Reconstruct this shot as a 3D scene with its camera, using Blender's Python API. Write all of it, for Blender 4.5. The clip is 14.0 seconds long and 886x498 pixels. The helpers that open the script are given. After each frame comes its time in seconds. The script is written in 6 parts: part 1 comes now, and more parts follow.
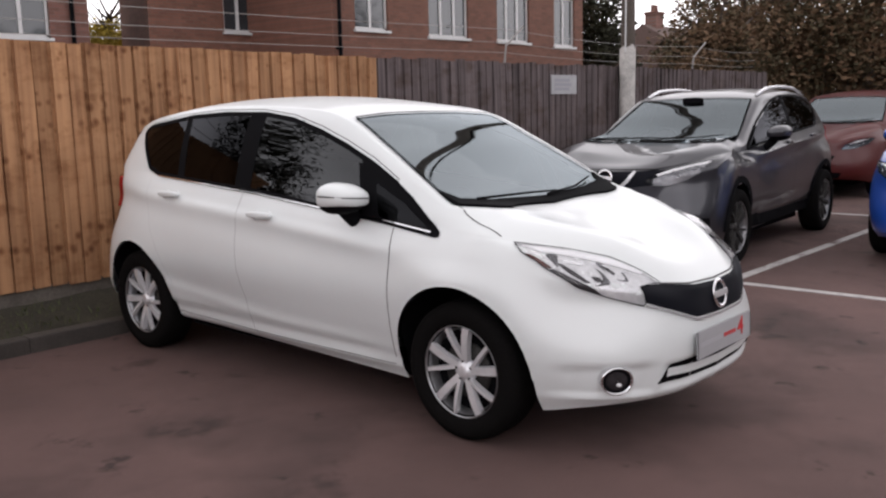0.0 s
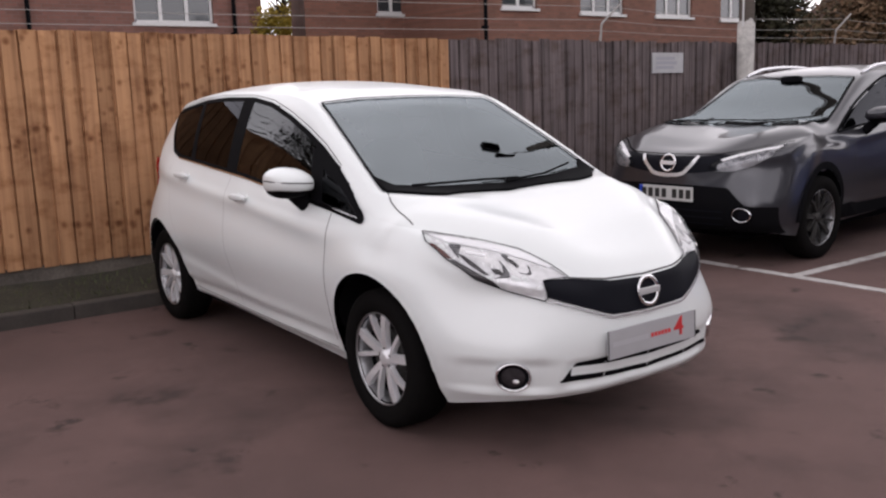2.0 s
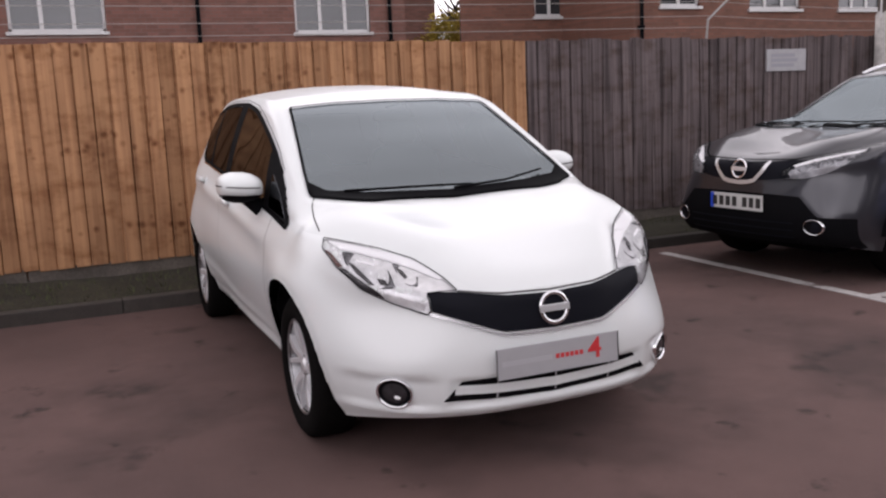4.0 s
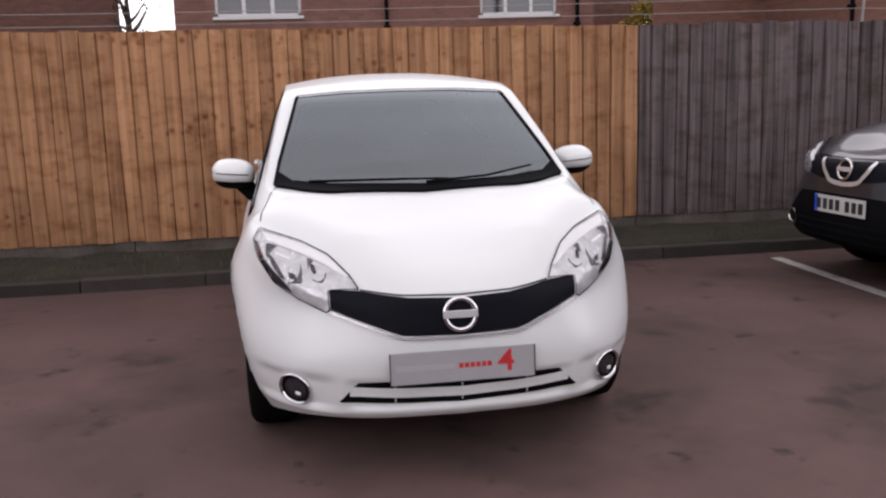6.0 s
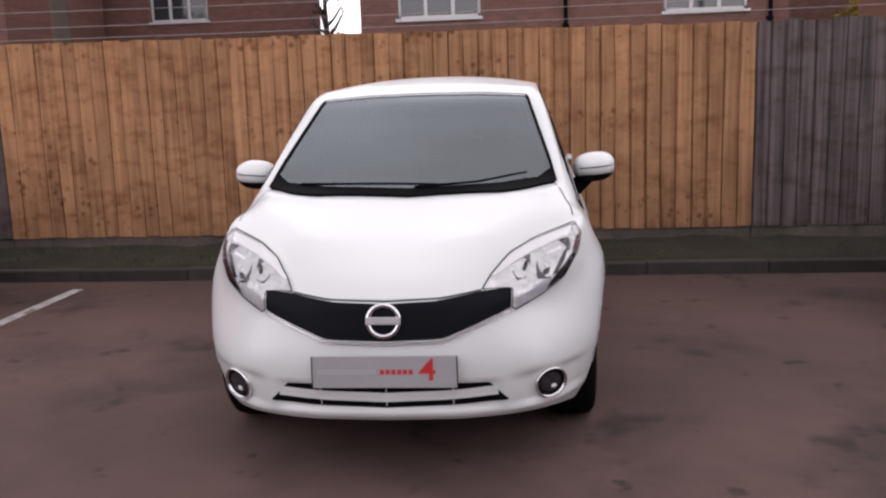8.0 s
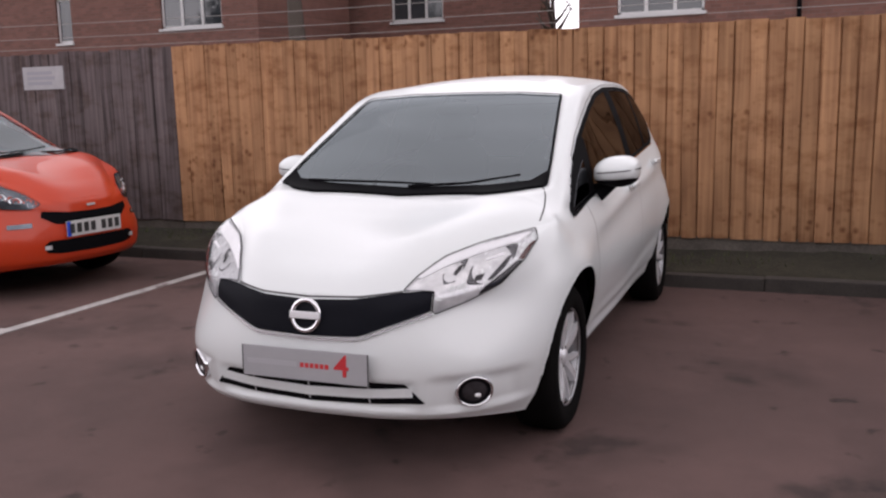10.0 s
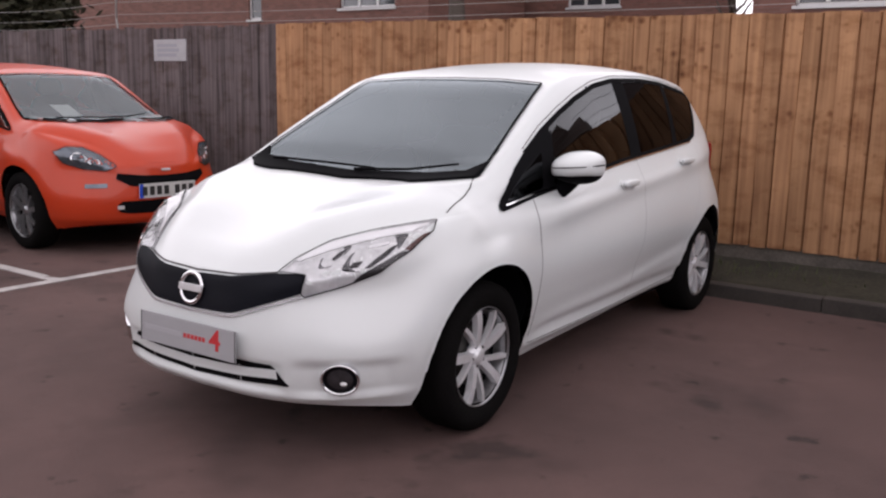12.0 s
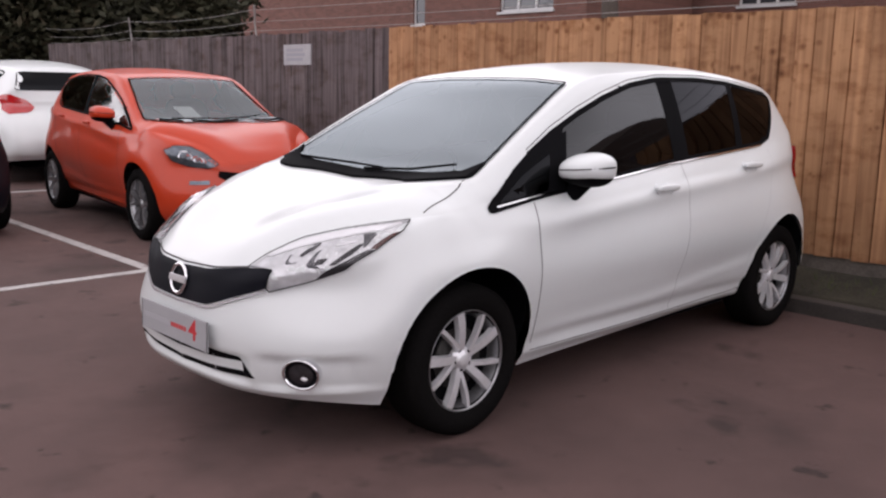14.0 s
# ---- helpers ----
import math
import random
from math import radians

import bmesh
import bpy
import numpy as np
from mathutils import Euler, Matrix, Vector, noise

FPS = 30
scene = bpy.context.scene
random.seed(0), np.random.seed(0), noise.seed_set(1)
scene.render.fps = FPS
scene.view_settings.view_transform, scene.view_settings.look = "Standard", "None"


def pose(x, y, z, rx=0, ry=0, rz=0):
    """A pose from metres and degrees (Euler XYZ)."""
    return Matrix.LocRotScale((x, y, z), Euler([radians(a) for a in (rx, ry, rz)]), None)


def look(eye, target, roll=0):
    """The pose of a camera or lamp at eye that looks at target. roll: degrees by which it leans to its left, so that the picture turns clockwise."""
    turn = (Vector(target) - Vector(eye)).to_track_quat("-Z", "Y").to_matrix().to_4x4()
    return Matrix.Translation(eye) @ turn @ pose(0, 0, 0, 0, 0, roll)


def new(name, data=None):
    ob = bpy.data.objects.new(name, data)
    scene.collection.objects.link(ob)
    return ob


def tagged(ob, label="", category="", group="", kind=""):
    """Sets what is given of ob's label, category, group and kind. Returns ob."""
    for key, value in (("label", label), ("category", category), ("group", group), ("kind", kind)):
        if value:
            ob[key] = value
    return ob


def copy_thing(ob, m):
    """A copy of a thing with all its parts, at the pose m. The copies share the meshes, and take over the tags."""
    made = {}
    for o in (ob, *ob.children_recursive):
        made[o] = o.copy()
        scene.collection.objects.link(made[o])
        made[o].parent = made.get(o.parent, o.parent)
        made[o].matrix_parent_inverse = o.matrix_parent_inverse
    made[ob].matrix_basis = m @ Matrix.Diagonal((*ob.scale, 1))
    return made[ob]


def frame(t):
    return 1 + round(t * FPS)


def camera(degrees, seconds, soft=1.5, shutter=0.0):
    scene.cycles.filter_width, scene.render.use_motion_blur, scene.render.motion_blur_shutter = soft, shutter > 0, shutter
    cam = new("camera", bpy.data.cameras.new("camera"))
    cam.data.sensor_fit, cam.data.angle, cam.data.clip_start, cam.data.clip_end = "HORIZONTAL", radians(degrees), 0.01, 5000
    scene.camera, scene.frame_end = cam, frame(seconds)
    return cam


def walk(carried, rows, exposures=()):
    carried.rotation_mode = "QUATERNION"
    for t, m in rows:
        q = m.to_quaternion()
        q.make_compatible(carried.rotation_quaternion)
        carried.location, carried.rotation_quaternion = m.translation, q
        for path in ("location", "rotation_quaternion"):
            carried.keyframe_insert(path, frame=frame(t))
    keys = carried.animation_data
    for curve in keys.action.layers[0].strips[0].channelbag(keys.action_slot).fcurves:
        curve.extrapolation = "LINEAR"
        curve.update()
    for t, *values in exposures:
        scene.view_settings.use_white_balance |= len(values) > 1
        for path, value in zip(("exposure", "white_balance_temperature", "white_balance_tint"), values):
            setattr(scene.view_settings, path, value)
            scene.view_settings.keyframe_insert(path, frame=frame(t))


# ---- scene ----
cam = camera(52.7, 14.0, 2.3)
























PATH = [
    (0, (-3.587, -2.457, 1.424), (-2.12, -1.133, 1.117), -1.4),
    (0.5, (-3.431, -2.627, 1.425), (-2.008, -1.253, 1.127), -0.7),
    (1, (-3.217, -2.802, 1.429), (-1.881, -1.347, 1.112), -0.9),
    (1.5, (-2.933, -2.949, 1.428), (-1.68, -1.423, 1.109), -2.0),
    (2, (-2.719, -3.196, 1.427), (-1.57, -1.595, 1.084), -1.8),
    (2.5, (-2.419, -3.298, 1.414), (-1.365, -1.631, 1.081), -2.0),
    (3, (-2.136, -3.405, 1.409), (-1.168, -1.687, 1.082), -2.9),
    (3.5, (-1.892, -3.589, 1.405), (-1.03, -1.813, 1.082), -2.6),
    (4, (-1.63, -3.652, 1.38), (-0.863, -1.832, 1.062), -2.5),
    (6.5, (-0.227, -3.91, 1.385), (-0.042, -1.949, 1.04), -1.1),
    (7, (0.032, -3.952, 1.382), (0.123, -1.984, 1.036), -0.5),
    (7.5, (0.287, -3.902, 1.388), (0.236, -1.932, 1.049), -1.1),
    (8, (0.523, -3.861, 1.387), (0.332, -1.898, 1.057), -1.8),
    (10.5, (1.899, -3.399, 1.366), (1.057, -1.618, 1.021), -0.3),
    (11, (2.103, -3.223, 1.389), (1.181, -1.489, 1.012), 0.6),
    (11.5, (2.414, -3.109, 1.387), (1.376, -1.441, 1.013), 0.6),
    (12, (2.611, -2.941, 1.364), (1.49, -1.323, 1.011), 1.3),
    (12.5, (2.796, -2.734, 1.38), (1.581, -1.185, 1.027), 1.6),
    (13, (3.006, -2.569, 1.376), (1.691, -1.102, 1.027), 1.2),
    (13.5, (3.119, -2.466, 1.373), (1.743, -1.067, 0.985), 0.6),
    (14, (3.163, -2.412, 1.361), (1.739, -1.053, 1.008), 1.1),
]
walk(cam, [(t, look(eye, target, roll)) for t, eye, target, roll in PATH], [(0.0, 0.13, 6500, 15), (3.0, 0.15, 6500, 19), (7.5, 0.09, 6500, 20), (11.0, 0.10, 6500, 20), (14.0, 0.24, 6500, 20)])


# ---- sky and sun: a dull, overcast late afternoon ----
SUN_AZ, SUN_EL = radians(90), radians(82)
world = bpy.data.worlds.new("overcast_sky")
scene.world = world
world.use_nodes = True
wn, wl = world.node_tree.nodes, world.node_tree.links
sky = wn.new("ShaderNodeTexSky")
sky.sky_type, sky.sun_disc = "NISHITA", False
sky.sun_elevation, sky.sun_rotation = SUN_EL, SUN_AZ
sky.air_density, sky.dust_density, sky.ozone_density = 1.6, 7.0, 1.0
pale = wn.new("ShaderNodeHueSaturation")
pale.inputs["Saturation"].default_value = 0.22
wl.new(sky.outputs[0], pale.inputs["Color"])
cloud = wn.new("ShaderNodeTexNoise")
cloud.inputs["Scale"].default_value, cloud.inputs["Detail"].default_value = 2.2, 4
tone = wn.new("ShaderNodeMapRange")
tone.inputs["From Min"].default_value, tone.inputs["From Max"].default_value = 0.3, 0.7
tone.inputs["To Min"].default_value, tone.inputs["To Max"].default_value = 6.0, 12.0
wl.new(cloud.outputs["Fac"], tone.inputs["Value"])
cover = wn.new("ShaderNodeMix")
cover.data_type = "RGBA"
cover.inputs["Factor"].default_value = 0.85
wl.new(pale.outputs[0], cover.inputs["A"])
hue = wn.new("ShaderNodeMix")
hue.data_type, hue.blend_type = "RGBA", "MULTIPLY"
hue.inputs["Factor"].default_value = 1.0
hue.inputs["B"].default_value = (1.01, 1.0, 1.01, 1)
# the cloud is thinner low down than overhead
low_sky = wn.new("ShaderNodeTexCoord")
split = wn.new("ShaderNodeSeparateXYZ")
wl.new(low_sky.outputs["Generated"], split.inputs[0])
grade = wn.new("ShaderNodeMapRange")
grade.inputs["From Min"].default_value, grade.inputs["From Max"].default_value = 0.15, 1.0
grade.inputs["To Min"].default_value, grade.inputs["To Max"].default_value = 2.35, 0.38
wl.new(split.outputs["Z"], grade.inputs["Value"])
lit = wn.new("ShaderNodeMath")
lit.operation = "MULTIPLY"
wl.new(tone.outputs[0], lit.inputs[0]), wl.new(grade.outputs[0], lit.inputs[1])
wl.new(lit.outputs[0], hue.inputs["A"])
wl.new(hue.outputs["Result"], cover.inputs["B"])
wl.new(cover.outputs["Result"], wn["Background"].inputs["Color"])
wn["Background"].inputs["Strength"].default_value = 0.114
sun_lamp = bpy.data.lights.new("sun", "SUN")
sun_lamp.energy, sun_lamp.angle, sun_lamp.color = 0.28, radians(95), (1.0, 0.97, 0.94)
sun_dir = Vector((math.sin(SUN_AZ) * math.cos(SUN_EL), math.cos(SUN_AZ) * math.cos(SUN_EL), math.sin(SUN_EL)))
sun = new("sun", sun_lamp)
sun.matrix_world = look(tuple(sun_dir * 60), (0, 0, 0))


# ---- materials ----
def material(name, base, rough=0.6, metal=0.0, grain=0.0, grain_scale=60.0, stain=0.0, stain_scale=1.5, bump=0.0, per_object=0.0, coat=0.0, spec=0.5, coat_rough=0.03):
    """A principled surface with fine grain, broad stains, relief and a shade of its own for each object."""
    m = bpy.data.materials.new(name)
    m.use_nodes = True
    n, l = m.node_tree.nodes, m.node_tree.links
    p = n["Principled BSDF"]
    p.inputs["Base Color"].default_value = (*base, 1)
    p.inputs["Roughness"].default_value = rough
    p.inputs["Metallic"].default_value = metal
    p.inputs["Coat Weight"].default_value = coat
    p.inputs["Coat Roughness"].default_value = coat_rough
    p.inputs["Specular IOR Level"].default_value = spec
    if not (grain or stain or bump or per_object):
        return m
    co = n.new("ShaderNodeTexCoord")
    fac = None

    def add(socket, amount):
        nonlocal fac
        mr = n.new("ShaderNodeMapRange")
        mr.inputs["From Min"].default_value, mr.inputs["From Max"].default_value = 0.25, 0.75
        mr.inputs["To Min"].default_value, mr.inputs["To Max"].default_value = 1 - amount, 1 + amount
        mr.clamp = False
        l.new(socket, mr.inputs["Value"])
        if fac is None:
            fac = mr.outputs[0]
        else:
            mu = n.new("ShaderNodeMath")
            mu.operation = "MULTIPLY"
            l.new(fac, mu.inputs[0]), l.new(mr.outputs[0], mu.inputs[1])
            fac = mu.outputs[0]

    fine = n.new("ShaderNodeTexNoise")
    fine.inputs["Scale"].default_value, fine.inputs["Detail"].default_value = grain_scale, 5
    l.new(co.outputs["Object"], fine.inputs["Vector"])
    if grain:
        add(fine.outputs["Fac"], grain)
    if stain:
        broad = n.new("ShaderNodeTexNoise")
        broad.inputs["Scale"].default_value, broad.inputs["Detail"].default_value = stain_scale, 6
        broad.inputs["Roughness"].default_value = 0.65
        l.new(co.outputs["Object"], broad.inputs["Vector"])
        add(broad.outputs["Fac"], stain)
    if per_object:
        info = n.new("ShaderNodeObjectInfo")
        add(info.outputs["Random"], per_object)
    if fac is not None:
        mix = n.new("ShaderNodeMix")
        mix.data_type, mix.blend_type = "RGBA", "MULTIPLY"
        mix.inputs["Factor"].default_value = 1
        mix.inputs["A"].default_value = (*base, 1)
        l.new(fac, mix.inputs["B"])
        l.new(mix.outputs["Result"], p.inputs["Base Color"])
    if bump:
        b = n.new("ShaderNodeBump")
        b.inputs["Strength"].default_value, b.inputs["Distance"].default_value = min(1.0, bump), 0.01
        l.new(fine.outputs["Fac"], b.inputs["Height"])
        l.new(b.outputs["Normal"], p.inputs["Normal"])
    return m


def wood_material(name, base, dark, streak=0.5, knots=True):
    """Sawn softwood boards: upright grain, knots, a shade for each board."""
    m = bpy.data.materials.new(name)
    m.use_nodes = True
    n, l = m.node_tree.nodes, m.node_tree.links
    p = n["Principled BSDF"]
    p.inputs["Roughness"].default_value = 0.85
    p.inputs["Specular IOR Level"].default_value = 0.2
    co, info = n.new("ShaderNodeTexCoord"), n.new("ShaderNodeObjectInfo")
    shift = n.new("ShaderNodeVectorMath")
    shift.operation = "MULTIPLY_ADD"
    shift.inputs[1].default_value = (17.0, 5.0, 31.0)
    l.new(info.outputs["Random"], shift.inputs[0])
    l.new(co.outputs["Object"], shift.inputs[2])
    mp = n.new("ShaderNodeMapping")
    mp.inputs["Scale"].default_value = (30, 30, 1.3)
    l.new(shift.outputs[0], mp.inputs["Vector"])
    grain = n.new("ShaderNodeTexNoise")
    grain.inputs["Scale"].default_value, grain.inputs["Detail"].default_value = 1.0, 5
    l.new(mp.outputs[0], grain.inputs["Vector"])
    broad = n.new("ShaderNodeTexNoise")
    broad.inputs["Scale"].default_value, broad.inputs["Detail"].default_value = 2.6, 4
    l.new(shift.outputs[0], broad.inputs["Vector"])
    ramp = n.new("ShaderNodeValToRGB")
    ramp.color_ramp.elements[0].position, ramp.color_ramp.elements[0].color = 0.28, (*dark, 1)
    ramp.color_ramp.elements[1].position, ramp.color_ramp.elements[1].color = 0.62, (*base, 1)
    mixf = n.new("ShaderNodeMath")
    mixf.operation = "MULTIPLY_ADD"
    mixf.inputs[1].default_value = streak
    l.new(grain.outputs["Fac"], mixf.inputs[0])
    half = n.new("ShaderNodeMath")
    half.operation = "MULTIPLY"
    half.inputs[1].default_value = 1 - streak
    l.new(broad.outputs["Fac"], half.inputs[0])
    l.new(half.outputs[0], mixf.inputs[2])
    l.new(mixf.outputs[0], ramp.inputs["Fac"])
    colour = ramp.outputs["Color"]
    if knots:
        vor = n.new("ShaderNodeTexVoronoi")
        vor.inputs["Scale"].default_value = 1.0
        vm = n.new("ShaderNodeMapping")
        vm.inputs["Scale"].default_value = (13, 13, 20)
        l.new(shift.outputs[0], vm.inputs["Vector"])
        l.new(vm.outputs[0], vor.inputs["Vector"])
        kr = n.new("ShaderNodeValToRGB")
        kr.color_ramp.elements[0].position, kr.color_ramp.elements[0].color = 0.0, (0.38, 0.27, 0.20, 1)
        kr.color_ramp.elements[1].position, kr.color_ramp.elements[1].color = 0.36, (1, 1, 1, 1)
        thin = n.new("ShaderNodeTexNoise")
        thin.inputs["Scale"].default_value, thin.inputs["Detail"].default_value = 1.0, 2
        place, whorl = n.new("ShaderNodeNewGeometry"), n.new("ShaderNodeMapping")
        whorl.inputs["Scale"].default_value = (0.9, 0.9, 4.2)
        l.new(place.outputs["Position"], whorl.inputs["Vector"])
        l.new(whorl.outputs[0], thin.inputs["Vector"])
        tm = n.new("ShaderNodeMapRange")
        tm.inputs["From Min"].default_value, tm.inputs["From Max"].default_value = 0.47, 0.68
        tm.inputs["To Min"].default_value, tm.inputs["To Max"].default_value = 0.26, -0.16
        l.new(thin.outputs["Fac"], tm.inputs["Value"])
        sm = n.new("ShaderNodeMath")
        l.new(vor.outputs["Distance"], sm.inputs[0]), l.new(tm.outputs[0], sm.inputs[1])
        l.new(sm.outputs[0], kr.inputs["Fac"])
        mul = n.new("ShaderNodeMix")
        mul.data_type, mul.blend_type = "RGBA", "MULTIPLY"
        mul.inputs["Factor"].default_value = 0.9
        l.new(colour, mul.inputs["A"]), l.new(kr.outputs["Color"], mul.inputs["B"])
        colour = mul.outputs["Result"]
    blot = n.new("ShaderNodeTexNoise")
    blot.inputs["Scale"].default_value, blot.inputs["Detail"].default_value, blot.inputs["Roughness"].default_value = 1.0, 5, 0.6
    bmap = n.new("ShaderNodeMapping")
    bmap.inputs["Scale"].default_value = (4.5, 4.5, 8)
    spot = n.new("ShaderNodeNewGeometry")
    l.new(spot.outputs["Position"], bmap.inputs["Vector"]), l.new(bmap.outputs[0], blot.inputs["Vector"])
    br = n.new("ShaderNodeValToRGB")
    br.color_ramp.elements[0].position, br.color_ramp.elements[0].color = 0.30, (0.70, 0.62, 0.56, 1)
    br.color_ramp.elements[1].position, br.color_ramp.elements[1].color = 0.52, (1.06, 1.06, 1.06, 1)
    l.new(blot.outputs["Fac"], br.inputs["Fac"])
    bx = n.new("ShaderNodeMix")
    bx.data_type, bx.blend_type = "RGBA", "MULTIPLY"
    bx.inputs["Factor"].default_value = 1
    l.new(colour, bx.inputs["A"]), l.new(br.outputs["Color"], bx.inputs["B"])
    colour = bx.outputs["Result"]
    mr = n.new("ShaderNodeMapRange")
    mr.inputs["To Min"].default_value, mr.inputs["To Max"].default_value = 0.86, 1.14
    l.new(info.outputs["Random"], mr.inputs["Value"])
    fin = n.new("ShaderNodeMix")
    fin.data_type, fin.blend_type = "RGBA", "MULTIPLY"
    fin.inputs["Factor"].default_value = 1
    l.new(colour, fin.inputs["A"]), l.new(mr.outputs[0], fin.inputs["B"])
    l.new(fin.outputs["Result"], p.inputs["Base Color"])
    b = n.new("ShaderNodeBump")
    b.inputs["Strength"].default_value, b.inputs["Distance"].default_value = 0.5, 0.004
    l.new(grain.outputs["Fac"], b.inputs["Height"])
    l.new(b.outputs["Normal"], p.inputs["Normal"])
    return m


def brick_material(name, base, mortar):
    """Brickwork far off, past the point where single bricks can be told."""
    m = material(name, base, 0.85, bump=0.0, grain=0.12, grain_scale=4)
    n, l = m.node_tree.nodes, m.node_tree.links
    p = n["Principled BSDF"]
    co = n.new("ShaderNodeTexCoord")
    mp = n.new("ShaderNodeMapping")
    mp.inputs["Rotation"].default_value = (radians(90), 0, 0)
    bt = n.new("ShaderNodeTexBrick")
    bt.inputs["Scale"].default_value = 1.0
    bt.inputs["Brick Width"].default_value, bt.inputs["Row Height"].default_value = 0.225, 0.075
    bt.inputs["Mortar Size"].default_value = 0.006
    bt.inputs["Color1"].default_value = (*base, 1)
    bt.inputs["Color2"].default_value = (*[c * 0.72 for c in base], 1)
    bt.inputs["Mortar"].default_value = (*mortar, 1)
    l.new(co.outputs["Object"], mp.inputs["Vector"]), l.new(mp.outputs[0], bt.inputs["Vector"])
    old = p.inputs["Base Color"].links[0].from_node
    l.new(bt.outputs["Color"], old.inputs["A"])
    return m


def glass_material(name, tint, clear, ior=1.85, sheen=(1, 1, 1)):
    """Car or window glass: a sharp reflection over a tinted see-through pane."""
    m = bpy.data.materials.new(name)
    m.use_nodes = True
    n, l = m.node_tree.nodes, m.node_tree.links
    n.remove(n["Principled BSDF"])
    fr = n.new("ShaderNodeFresnel")
    fr.inputs["IOR"].default_value = ior
    gl = n.new("ShaderNodeBsdfGlossy")
    gl.inputs["Roughness"].default_value = 0.02
    gl.inputs["Color"].default_value = (*sheen, 1)
    tr = n.new("ShaderNodeBsdfTransparent")
    tr.inputs["Color"].default_value = (*[c * clear for c in tint], 1)
    mx = n.new("ShaderNodeMixShader")
    l.new(fr.outputs[0], mx.inputs[0]), l.new(tr.outputs[0], mx.inputs[1]), l.new(gl.outputs[0], mx.inputs[2])
    l.new(mx.outputs[0], n["Material Output"].inputs["Surface"])
    return m


def leaf_material(name, *tones):
    """Leaves whose tone differs from leaf to leaf and from bough to bough."""
    m = bpy.data.materials.new(name)
    m.use_nodes = True
    n, l = m.node_tree.nodes, m.node_tree.links
    p = n["Principled BSDF"]
    p.inputs["Roughness"].default_value = 0.75
    p.inputs["Specular IOR Level"].default_value = 0.25
    geo, co = n.new("ShaderNodeNewGeometry"), n.new("ShaderNodeTexCoord")
    t = n.new("ShaderNodeTexNoise")
    t.inputs["Scale"].default_value, t.inputs["Detail"].default_value = 1.3, 3
    l.new(co.outputs["Object"], t.inputs["Vector"])
    ma = n.new("ShaderNodeMath")
    ma.operation = "MULTIPLY_ADD"
    ma.inputs[1].default_value = 0.4
    l.new(geo.outputs["Random Per Island"], ma.inputs[0])
    mr = n.new("ShaderNodeMapRange")
    mr.inputs["From Min"].default_value, mr.inputs["From Max"].default_value = 0.3, 0.7
    mr.inputs["To Min"].default_value, mr.inputs["To Max"].default_value = 0.0, 0.6
    l.new(t.outputs["Fac"], mr.inputs["Value"])
    l.new(mr.outputs[0], ma.inputs[2])
    r = n.new("ShaderNodeValToRGB")
    while len(r.color_ramp.elements) < len(tones):
        r.color_ramp.elements.new(0.5)
    for k, c in enumerate(tones):
        r.color_ramp.elements[k].position = 0.1 + 0.8 * k / (len(tones) - 1)
        r.color_ramp.elements[k].color = (*c, 1)
    l.new(ma.outputs[0], r.inputs["Fac"])
    l.new(r.outputs["Color"], p.inputs["Base Color"])
    return m


def asphalt_material():
    """Old tarmac: fine stone, broad worn patches, dark oily blotches."""
    m = material("asphalt", (0.103, 0.0590, 0.0535), 0.9, grain=0.36, grain_scale=240, stain=0.40, stain_scale=0.5, bump=0.6)
    n, l = m.node_tree.nodes, m.node_tree.links
    p = n["Principled BSDF"]
    src = p.inputs["Base Color"].links[0].from_socket
    co = next(q for q in n if q.type == "TEX_COORD")
    for scale, lo, hi, dark in ((0.7, .53, .66, .62), (1.6, .60, .68, .5), (4.5, .63, .70, .4), (0.9, .40, .28, 1.22)):
        t = n.new("ShaderNodeTexNoise")
        t.inputs["Scale"].default_value, t.inputs["Detail"].default_value, t.inputs["Roughness"].default_value = scale, 4, 0.6
        l.new(co.outputs["Object"], t.inputs["Vector"])
        r = n.new("ShaderNodeMapRange")
        r.inputs["From Min"].default_value, r.inputs["From Max"].default_value = lo, hi
        r.inputs["To Min"].default_value, r.inputs["To Max"].default_value = 1.0, dark
        l.new(t.outputs["Fac"], r.inputs["Value"])
        mx = n.new("ShaderNodeMix")
        mx.data_type, mx.blend_type = "RGBA", "MULTIPLY"
        mx.inputs["Factor"].default_value = 1
        l.new(src, mx.inputs["A"]), l.new(r.outputs[0], mx.inputs["B"])
        src = mx.outputs["Result"]
    l.new(src, p.inputs["Base Color"])
    return m


M_ASPHALT = asphalt_material()


